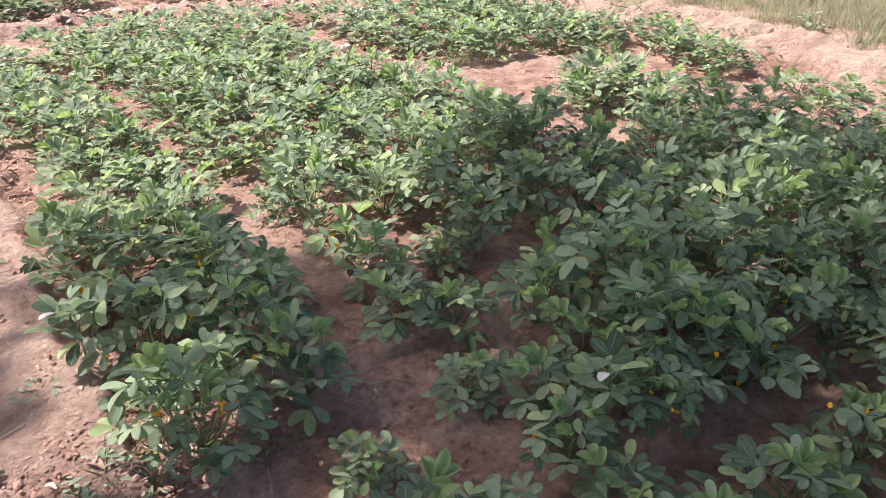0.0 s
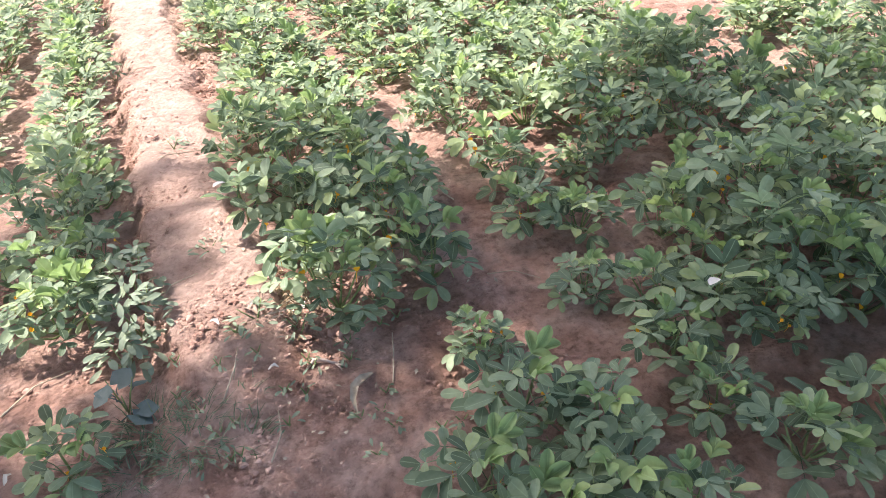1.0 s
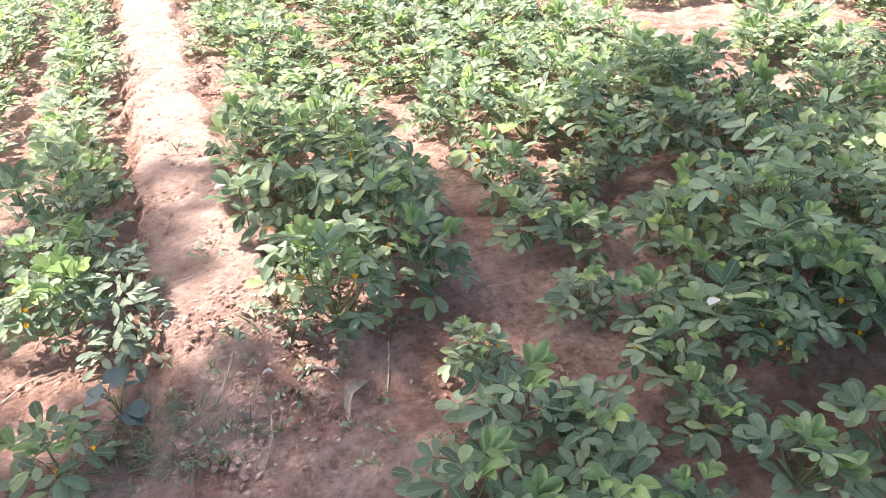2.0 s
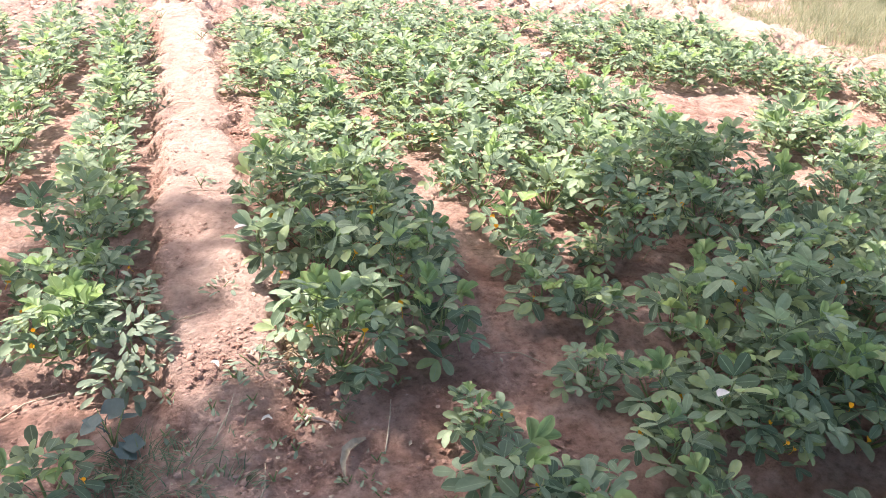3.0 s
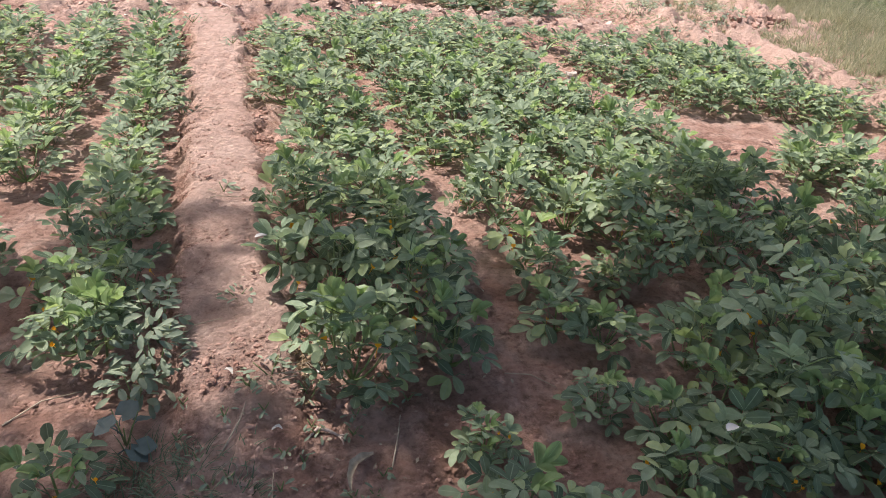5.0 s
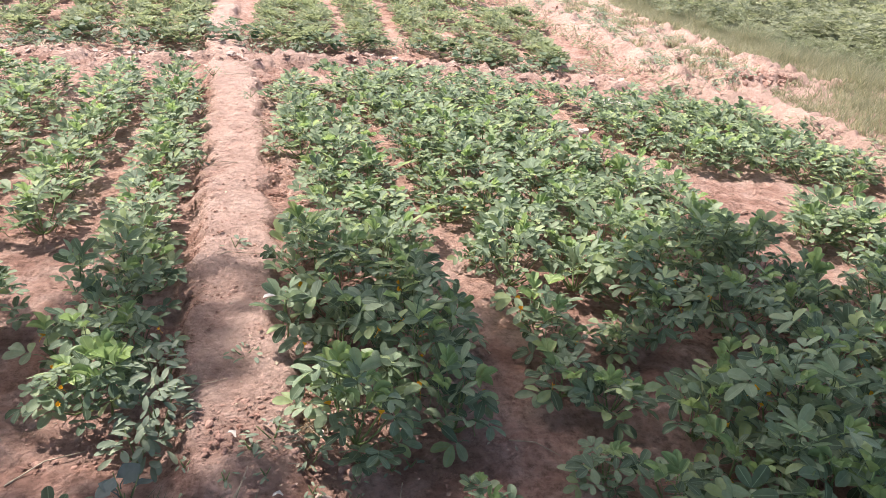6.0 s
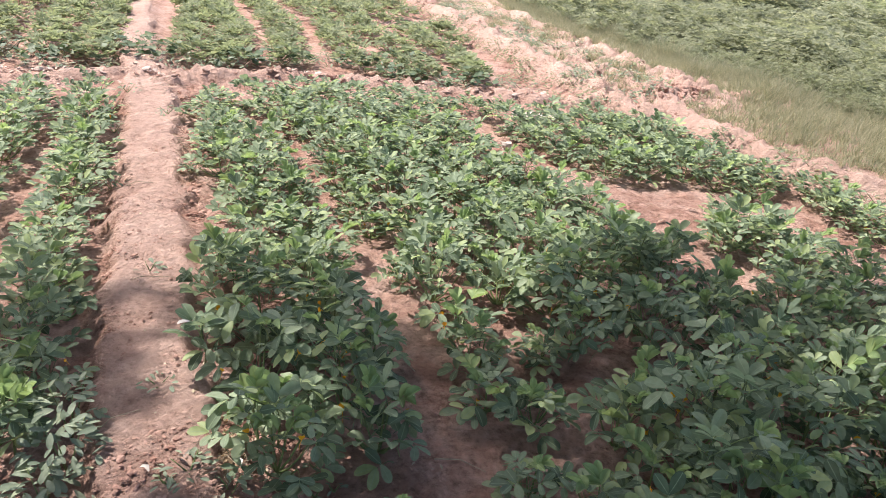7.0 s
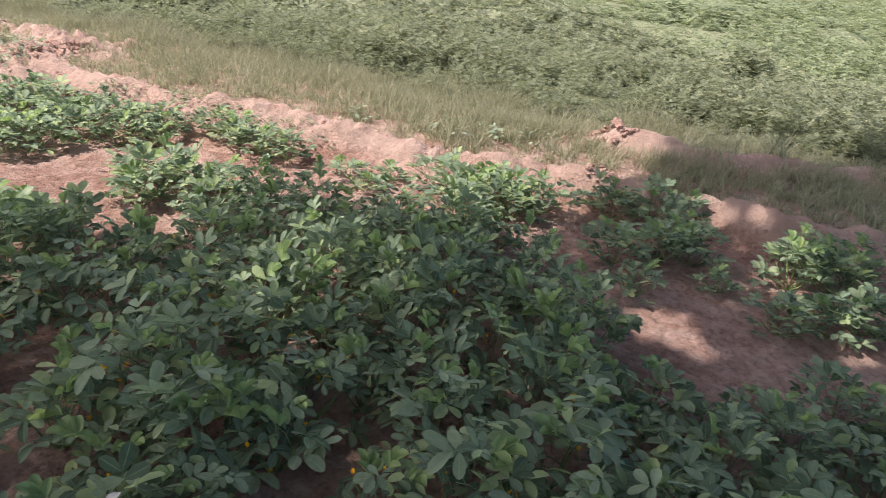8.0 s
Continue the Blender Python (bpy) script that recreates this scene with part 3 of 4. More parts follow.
def plant_plot():
    r = np.random.RandomState(5)
    kinds_near = [(near_plant(r, 0.17, 0.24, r.randint(44, 50), r.randint(2, 5)), 0.17, 0.24) for _ in range(7)]
    kinds_small = [(near_plant(r, 0.12, 0.16, r.randint(19, 24), r.randint(1, 3)), 0.12, 0.16) for _ in range(5)]
    kinds_mid = [(middle_plant(r, 0.17, 0.2, r.randint(38, 44), r.randint(0, 2)), 0.17, 0.2) for _ in range(9)]
    kinds_low = [(middle_plant(r, 0.12, 0.13, r.randint(18, 24), r.randint(0, 2)), 0.12, 0.13) for _ in range(5)]
    used, rest = set(), Shape()
    places = sorted(plot_places(), key=lambda p: math.hypot(p[0] - 0.15, p[1] + 0.3))
    for k, (x, y, rad, tall) in enumerate(places):
        close = y < 1.9 and x < 2.0
        pool = (kinds_small if rad < 0.135 else kinds_near) if close else (kinds_low if rad < 0.135 else kinds_mid)
        proto, r0, h0 = pool[r.randint(len(pool))]
        wide = 0.12 + 0.88 * rad / r0
        m = pose(x, y, height(x, y) - 0.004, r.uniform(-5, 5), r.uniform(-5, 5), r.uniform(0, 360)) @ Matrix.Diagonal((wide, wide, 0.2 + 0.8 * tall / h0, 1))
        if k >= 295:
            _, spots = plan_plant(np.random.RandomState(k), r0, h0, 38 if rad > 0.13 else 22, 0.9, 14)
            heap_ = leaf_heap(r, spots)
            rest.add(np.concatenate(heap_.v), heap_.f, m, np.concatenate(heap_.rib))
            continue
        made = proto
        if proto.name in used:
            made = copy_thing(proto, pose(0, 0, 0))
        used.add(proto.name)
        made.matrix_basis = m
    ob = new("peanut_rows", rest.mesh("peanut_rows", LEAF))
    tagged(ob, "rows of low green peanut plants near the cross ridge", "crop", kind="stuff")


plant_plot()
for x, y, tall, count in ((0.35, 1.25, 0.25, 6), (-0.28, 1.46, 0.24, 6), (2.3, 0.86, 0.29, 6), (2.63, 0.1, 0.25, 5), (0.42, 1.32, 0.22, 5), (1.62, 0.62, 0.26, 5)):
    shoot(x, y, tall, count, YOUNG_MESHES, "bright yellow-green young shoot of a peanut plant")
for x, y in ((0.24, 1.66), (1.28, 0.66)):
    shoot(x, y, 0.21, 6, LEAF_MESHES, "upright green peanut shoot with one withered white leaflet", True)
for x, y, tall in ((1.95, 1.96, 0.3), (2.1, 1.98, 0.28), (2.25, 1.95, 0.29), (2.72, 0.97, 0.27), (-0.42, 1.98, 0.27), (-0.3, 2.1, 0.26), (1.75, 0.95, 0.29), (1.5, 0.78, 0.27)):
    shoot(x, y, tall, 7, LEAF_MESHES, "upright dark green peanut shoot above its neighbours")


# ---------------------------------------------------------------- the tree whose crown shades the near end
def places_of(x, y, z, rx, ry, rz, sx, sy, sz):
    """Many poses at once, angles in degrees, with a scale on each axis."""
    n = len(x)
    a, b, c = (np.radians(np.broadcast_to(v, n)) for v in (rx, ry, rz))
    ca, sa, cb, sb, cc, sc = np.cos(a), np.sin(a), np.cos(b), np.sin(b), np.cos(c), np.sin(c)
    m = np.zeros((n, 4, 4))
    m[:, 0, 0], m[:, 0, 1], m[:, 0, 2] = cc * cb, cc * sb * sa - sc * ca, cc * sb * ca + sc * sa
    m[:, 1, 0], m[:, 1, 1], m[:, 1, 2] = sc * cb, sc * sb * sa + cc * ca, sc * sb * ca - cc * sa
    m[:, 2, 0], m[:, 2, 1], m[:, 2, 2] = -sb, cb * sa, cb * ca
    for k, scale in enumerate((sx, sy, sz)):
        m[:, :3, k] *= np.broadcast_to(scale, n)[:, None]
    m[:, 0, 3], m[:, 1, 3], m[:, 2, 3], m[:, 3, 3] = x, y, z, 1
    return m


def scatter(shape, places):
    """Many copies of one shape in one mesh: its vertices times each place's matrix."""
    v = np.concatenate(shape.v)
    mats = places if isinstance(places, np.ndarray) else np.array([np.array(m) for m in places])
    verts = np.einsum("nij,vj->nvi", mats[:, :3, :3], v) + mats[:, None, :3, 3]
    base = np.array(shape.f)
    faces = (base[None] + (np.arange(len(mats)) * len(v))[:, None, None]).reshape(-1, base.shape[1])
    return verts.reshape(-1, 3), faces


LIMB_ENDS = [(-1.75, 0.3, 5.6), (-3.6, 0.2, 6.0), (1.7, 0.46, 5.4), (2.25, 0.68, 6.0), (0.1, -0.68, 6.4), (3.1, -0.6, 6.2), (4.7, -1.4, 6.6), (6.0, -1.2, 6.9), (0.2, -2.4, 7.2),
             (2.6, -2.6, 7.0), (5.2, -2.9, 7.4), (-2.6, -2.2, 6.8), (0.0, -4.8, 7.6), (3.2, -5.0, 7.6), (-3.4, -4.6, 7.2)]
CROWN_RIM = [(-8.0, 1.6), (-1.2, 1.85), (-0.95, 1.87), (-0.6, 1.92), (-0.5, 2.2), (-0.1, 2.3), (0.1, 2.25), (0.43, 2.05), (0.75, 1.98), (0.9, 2.0), (1.02, 1.9), (1.08, 1.6), (1.38, 1.5), (1.63, 1.72), (1.9, 1.93), (2.25, 2.2), (2.48, 2.1),
             (2.68, 1.75), (3.0, 1.55), (3.3, 1.85), (3.45, 1.72), (3.56, 1.4), (3.4, 0.95), (3.45, 0.7), (3.63, 0.5), (4.1, 0.45), (4.6, 0.2), (5.15, 0.22), (5.75, 0.08), (6.0, -0.3), (6.3, -0.8), (6.8, -1.2), (9.0, -2.4)]
CROWN_THIN = [(0.1, 2.05, 0.3, 0.16), (-0.33, 1.42, 0.24, 0.2), (0.43, 1.29, 0.24, 0.16), (0.55, 1.65, 0.3, 0.24), (1.4, 1.25, 0.33, 0.55), (-0.55, 1.3, 0.3, 0.85), (0.4, 0.9, 0.4, 0.5), (4.6, -0.3, 0.35, 0.35), (3.9, -0.8, 0.45, 0.4), (2.65, 0.95, 0.5, 0.24)]
CROWN_HOLES = [(0.2, 1.66, 0.14), (0.22, 1.48, 0.08), (0.12, 1.29, 0.15), (0.02, 1.2, 0.1), (-0.02, 1.24, 0.09), (0.3, 1.32, 0.12), (0.36, 1.15, 0.1), (0.28, 1.05, 0.07), (-0.3, 1.45, 0.13), (-0.2, 1.33, 0.11), (-0.37, 1.75, 0.08), (-0.4, 1.25, 0.1),
               (-0.62, 1.2, 0.07), (-0.78, 1.25, 0.05), (-0.42, 1.08, 0.07), (3.2, -0.25, 0.16), (3.1, -0.38, 0.1), (4.0, -0.75, 0.14), (4.15, -0.78, 0.1), (3.5, -0.97, 0.1), (3.9, -1.03, 0.1),
               (2.27, 0.84, 0.1), (2.46, 0.08, 0.05), (2.7, 0.98, 0.12), (2.52, 0.8, 0.07), (2.88, 0.98, 0.08), (4.64, -0.12, 0.07), (4.62, -0.33, 0.08), (4.6, -0.58, 0.06)]


def shade_tree():
    r = np.random.RandomState(11)
    tree = tagged(new("shade_tree"), "broad tree with dense dark green crown", "tree")
    foot = Vector((-3.0, 1.3, 0))
    fork = Vector((-2.9, 1.5, 2.6))
    trunk = Shape().add(*tube([foot + Vector((0, 0, -0.1)), foot + Vector((0.02, 0.05, 0.4)), foot + Vector((0.06, 0.1, 1.5)), fork], [0.3, 0.22, 0.18, 0.16], 12))
    child("trunk", trunk.mesh("trunk", BARK), tree)
    for gx, gy, h in LIMB_ENDS:
        end = Vector((gx, gy, 0)) + SUN_WAY * (h / SUN_WAY.z)
        mid = fork.lerp(end, 0.5) + Vector((0, 0, 0.5))
        child("limb", Shape().add(*tube([fork, mid, end], [0.11, 0.06, 0.02], 7)).mesh("limb", BARK), tree)
    # leaves in layered sprays; the rim of the crown and the holes in it are told by where they let the sun through
    n = 150000
    gx, gy = r.uniform(-6.5, 9.0, n), 2.45 - 9.5 * r.uniform(size=n) ** 1.25
    rim = along(CROWN_RIM, gx) + 0.05 * lattice(gx, gy, 0.11, 83) - 0.03
    keep = gy < rim
    for hx, hy, hr in CROWN_HOLES:
        keep &= np.hypot(gx - hx, gy - hy) > hr * (1.0 + 0.3 * lattice(gx, gy, 0.09, 84)) + 0.03
    luck = r.uniform(size=n)
    for hx, hy, hr, share in CROWN_THIN:
        keep &= (np.hypot(gx - hx, gy - hy) > hr * (1.0 + 0.25 * lattice(gx, gy, 0.2, 85))) | (luck < share)
    gx, gy = gx[keep], gy[keep]
    n = len(gx)
    h = 6.0 + 1.1 * lattice(gx, gy, 0.9, 81) + 0.5 * lattice(gx, gy, 0.35, 82) + r.normal(0, 0.22, n)
    up = h / SUN_WAY.z
    ln = r.uniform(0.12, 0.2, n)
    leaf = Shape().add([(0, -0.5, 0), (0.25, -0.05, 0.06), (0, 0.5, -0.1), (-0.25, -0.05, 0.06)], [(0, 1, 2, 3)])
    m = places_of(gx + SUN_WAY.x * up, gy + SUN_WAY.y * up, h, r.uniform(-50, 20, n), r.uniform(-40, 40, n), r.uniform(0, 360, n), ln, ln, ln)
    v, f = scatter(leaf, m)
    tagged(child("crown", mesh_of("crown", v.tolist(), f.tolist(), LEAF_TREE, False), tree), kind="stuff")


shade_tree()


# ---------------------------------------------------------------- the plots beyond the ridge and the field beside
def small_leaf():
    """Four blades of two triangles each."""
    s = Shape()
    for ang, back in ((36, 0.0), (-36, 0.0), (84, -0.26), (-84, -0.26)):
        s.add([(0, 0, 0), (0.27, 0.55, 0.08), (0, 1.0, -0.05), (-0.27, 0.55, 0.08)], [(0, 1, 2), (0, 2, 3)], pose(0, back, 0, 8, 0, ang))
    return s


def stuff(name, shape, places, mat, label, category, smooth=False):
    v, f = scatter(shape, places)
    ob = new(name, mesh_of(name, v.tolist(), f.tolist(), mat, smooth))
    return tagged(ob, label, category, kind="stuff")


def far_rows():
    r = np.random.RandomState(31)
    places = []
    for lane in (-6.4, -5.9, -5.4, -4.9, -4.4, -3.9, -3.3, -2.8, -2.25, -1.7, -1.18, -0.7, -0.27, 0.5, 0.8, 1.34, 1.9, 2.4, 2.9, 3.4, 3.9, 4.4):
        y = 5.9
        while y < 24:
            x = lane + 0.05 * math.sin(0.8 * y + lane) + r.uniform(-0.08, 0.08) + 0.02 * (y - 6) * (lane > 0.4)
            if y > cross_y(x) + 0.5 and x < side_x(y) - 0.5 and r.uniform() < 0.94:
                rad, tall = r.uniform(0.15, 0.23), r.uniform(0.14, 0.21)
                for _ in range(34 if y < 13 else 18):
                    a, d = r.uniform(0, 6.28), math.sqrt(r.uniform())
                    z = tall * (1.05 - 0.6 * d * d) * r.uniform(0.5, 1.0)
                    places.append(pose(x + rad * d * math.cos(a), y + rad * d * math.sin(a), z + 0.01, r.uniform(-15, 50), r.uniform(-25, 25), math.degrees(a) - 90 + r.uniform(-60, 60))
                                  @ Matrix.Scale(r.uniform(0.055, 0.085), 4))
            y += r.uniform(0.24, 0.32)
    stuff("crop_rows", small_leaf(), places, LEAF_PALE, "rows of low green peanut plants in red soil", "crop")


far_rows()


def bush_height(x, y, base, amp):
    return base + amp * (lattice(x, y, 0.42, 41) * 0.6 + lattice(x, y, 1.3, 42) * 0.6 + lattice(x, y, 0.17, 43) * 0.3)


def canopy_sheet(name, xs, ys, inside, base, amp, mat, label):
    """A bumpy sheet of foliage under the upper leaves of a far crop."""
    gx, gy = np.meshgrid(xs, ys)
    z = bush_height(gx, gy, base, amp)
    keep = inside(gx, gy)
    z = np.where(keep, z, -0.3)
    w, h = len(xs), len(ys)
    i = np.arange(w * h).reshape(h, w)
    faces = np.stack([i[:-1, :-1], i[:-1, 1:], i[1:, 1:], i[1:, :-1]], -1).reshape(-1, 4)
    ok = (keep[:-1, :-1] | keep[:-1, 1:] | keep[1:, 1:] | keep[1:, :-1]).reshape(-1)
    ob = new(name, mesh_of(name, np.stack([gx, gy, z], -1).reshape(-1, 3).tolist(), faces[ok].tolist(), mat))
    return tagged(ob, label, "crop", kind="stuff")


def spread(lo, hi, step, grow):
    out, p = [lo], lo
    while p < hi:
        p += step
        step *= grow
        out.append(p)
    return np.array(out)


def foliage_sheet(dark, mid, light, relief=0.12):
    def build(nt, bsdf, node, link):
        co = node("ShaderNodeTexCoord").outputs["Object"]
        a = node("ShaderNodeTexNoise", Scale=0.5, Detail=4.0)
        b = node("ShaderNodeTexNoise", Scale=9.0, Detail=8.0, Roughness=0.75)
        for n in (a, b):
            link(co, n.inputs["Vector"])
        c = ramp(nt, [(0.3, dark), (0.5, mid), (0.7, light)])
        link(b.outputs[0], c.inputs[0])
        d = ramp(nt, [(0.35, (0.8, 0.84, 0.8)), (0.65, (1.2, 1.16, 1.12))])
        link(a.outputs[0], d.inputs[0])
        link(mix_rgb(nt, link, 0.8, c.outputs[0], d.outputs[0], "MULTIPLY"), bsdf.inputs["Base Color"])
        bsdf.inputs["Roughness"].default_value = 0.9
        bsdf.inputs["Specular IOR Level"].default_value = 0.05
        bump = node("ShaderNodeBump", Strength=1.0, Distance=relief)
        link(b.outputs[0], bump.inputs["Height"])
        link(bump.outputs[0], bsdf.inputs["Normal"])
    return build


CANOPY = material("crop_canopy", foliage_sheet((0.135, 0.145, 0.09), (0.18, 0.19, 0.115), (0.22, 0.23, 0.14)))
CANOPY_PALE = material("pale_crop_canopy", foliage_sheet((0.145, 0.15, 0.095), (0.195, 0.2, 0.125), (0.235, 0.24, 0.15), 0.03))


def crop_bush(r, shoots, leaves, size):
    """A low bush of slanting shoots with leaves along each."""
    s = Shape()
    one = small_leaf()
    v = np.concatenate(one.v)
    for k in range(shoots):
        a, lean = 2.4 * k + r.uniform(-0.4, 0.4), 0.17 * math.sqrt((k + 0.5) / shoots)
        tall = r.uniform(0.26, 0.4) * (1.0 - 1.3 * lean)
        for j in range(leaves):
            t = 0.3 + 0.7 * (j + r.uniform(0, 0.7)) / leaves
            m = pose(math.cos(a) * lean * t * 1.15 + r.uniform(-0.02, 0.02), math.sin(a) * lean * t * 1.15 + r.uniform(-0.02, 0.02), tall * t, r.uniform(-30, 40), r.uniform(-30, 30), math.degrees(a) - 90 + 137 * j + r.uniform(-40, 40))
            s.add(v, one.f, m @ Matrix.Scale(size * r.uniform(0.75, 1.2), 4))
    return s


def side_field():
    r = np.random.RandomState(51)
    canopy_sheet("field_crop", spread(4.6, 1500, 0.12, 1.035), np.concatenate([-spread(3.0, 1500, 0.3, 1.1)[::-1], spread(-2.9, 1500, 0.13, 1.035)]),
                 lambda x, y: x > field_x(y) + 0.12 + 0.1 * lattice(x, y, 0.4, 44), 0.06, 0.03, CANOPY, "dense dark green bushy crop in the neighbouring field")
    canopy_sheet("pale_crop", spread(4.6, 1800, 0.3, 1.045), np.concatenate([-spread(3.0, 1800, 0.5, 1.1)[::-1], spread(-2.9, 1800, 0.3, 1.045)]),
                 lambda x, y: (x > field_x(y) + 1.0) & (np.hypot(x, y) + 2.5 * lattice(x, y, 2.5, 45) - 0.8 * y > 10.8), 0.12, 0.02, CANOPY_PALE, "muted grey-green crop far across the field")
    near, dark, pale = [], [], []
    for step, lo, hi in ((0.22, 0.0, 9.5), (0.33, 9.5, 16.0), (0.58, 16.0, 42.0)):
        gx, gy = np.meshgrid(np.arange(5.2, 42, step), np.arange(-8, 34, step))
        gx, gy = gx.ravel() + r.uniform(-0.4, 0.4, gx.size) * step, gy.ravel() + r.uniform(-0.4, 0.4, gy.size) * step
        d = np.hypot(gx, gy)
        ok = (d >= lo) & (d < hi) & (gx > field_x(gy) + 0.2 + 0.12 * np.sin(5 * gy)) & (gy < 2.7 * gx) & (gy > -0.75 * gx) & (r.uniform(size=gx.size) < 0.93)
        gx, gy, d = gx[ok], gy[ok], d[ok]
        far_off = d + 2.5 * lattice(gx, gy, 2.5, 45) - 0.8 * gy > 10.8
        size = r.uniform(0.65, 1.3, gx.size) * (0.95 + 0.5 * lattice(gx, gy, 1.1, 46)) * (0.6 + 0.4 * smoothstep(0.1, 0.9, gx - field_x(gy)))
        wide = step / 0.25
        m = places_of(gx, gy, np.zeros(gx.size), r.uniform(-8, 8, gx.size), r.uniform(-8, 8, gx.size), r.uniform(0, 360, gx.size), size * wide, size * wide, size * wide ** 0.5 * np.where(far_off, 0.75, 1.0))
        if lo == 0.0:
            near.append(m)
        else:
            dark.append(m[~far_off])
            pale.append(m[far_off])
    stuff("field_bushes", crop_bush(r, 11, 8, 0.036), near[0], LEAF_HAZED, "dense bushy green crop in the neighbouring field", "crop")
    for k in range(2):
        stuff("field_bushes", crop_bush(r, 8, 5, 0.05), dark[k], LEAF_HAZED, "dense bushy green crop further into the field", "crop")
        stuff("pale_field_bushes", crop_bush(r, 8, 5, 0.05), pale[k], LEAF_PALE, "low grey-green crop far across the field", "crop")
    canopy_sheet("distant_crop", np.concatenate([-spread(0.3, 1500, 0.5, 1.06)[::-1], spread(0.0, 12, 0.4, 1.0)]), spread(24.0, 1500, 0.4, 1.05),
                 lambda x, y: x < side_x(y) - 1.0, 0.1, 0.06, CANOPY, "far green crop beyond the plots")


side_field()


# ---------------------------------------------------------------- grass, clods and litter
def blade(bend=0.35, wide=0.016):
    return Shape().add([(-wide, 0, 0), (wide, 0, 0), (wide * 0.75, bend * 0.25, 0.5), (-wide * 0.75, bend * 0.25, 0.5), (0.0, bend, 1.0), (0.0, bend + 0.01, 1.0)], [(0, 1, 2, 3), (3, 2, 5, 4)])


def verge_grass():
    r = np.random.RandomState(61)
    n = 7800
    y = r.uniform(-2.6, 13.0, n)
    lo = side_x(y) + 0.16 + 0.85 * smoothstep(4.2, 5.0, y) + 0.1 * np.sin(3 * y)
    hi = np.maximum(field_x(y) + 0.4, lo + 0.3)
    across = r.uniform(size=n) ** 0.8
    x = lo + (hi - lo) * across
    thick = 0.62 + 0.5 * across + 0.5 * lattice(x, y, 0.3, 62) + 0.3 * lattice(x, y, 0.9, 63)
    thick = np.where((y < 0.8) & (np.abs(x - np.interp(y, [-3.0, -1.0, -0.3, 0.6], [6.7, 6.1, 5.72, 5.62])) < 0.17), 0.12, thick)
    keep = r.uniform(size=n) < thick
    x, y, across = x[keep], y[keep], across[keep]
    tall = r.uniform(0.1, 0.2, len(x)) * (0.6 + 0.75 * across) * (1.0 + 0.45 * lattice(x, y, 0.5, 64))
    k = 1100
    sy = r.uniform(4.6, 12.0, k)
    sx = side_x(sy) + 0.12 + r.uniform(0.0, 0.85, k)
    some = lattice(sx, sy, 0.35, 65) > 0.1
    x, y = np.concatenate([x, sx[some]]), np.concatenate([y, sy[some]])
    tall = np.concatenate([tall, r.uniform(0.05, 0.13, int(some.sum()))])
    soil = ground(x, y, False) - 0.01
    for name, mat, label, part, blades in (("verge_grass", GRASS, "dry olive-brown grass along the field edge", slice(None), 17), ("green_grass", GRASS_GREEN, "short green grass among the dry blades", slice(None, None, 3), 9)):
        bx, by, bz, bt = (np.repeat(v[part], blades) for v in (x, y, soil, tall))
        k = len(bx)
        bt = bt * r.uniform(0.5, 1.15, k) * (0.75 if name == "green_grass" else 1.0)
        m = places_of(bx + r.normal(0, 0.03, k), by + r.normal(0, 0.03, k), bz, r.uniform(-46, 12, k), r.uniform(-22, 22, k), r.uniform(0, 360, k), r.uniform(0.12, 0.24, k), bt, bt)
        stuff(name, blade(), m, mat, label, "grass")


verge_grass()


def lump(r, cuts=1):
    """A rough clod, about 1 across."""
    bm = bmesh.new()
    bmesh.ops.create_icosphere(bm, subdivisions=cuts, radius=0.5)
    seed = Vector(r.uniform(-50, 50, 3))
    for v in bm.verts:
        v.co *= 0.95 + 0.7 * noise.noise(v.co * 1.9 + seed) + 0.35 * noise.noise(v.co * 4.5 + seed)
        v.co.z *= 0.6
    s = Shape().add([tuple(v.co) for v in bm.verts], [tuple(w.index for w in f.verts) for f in bm.faces])
    bm.free()
    return s


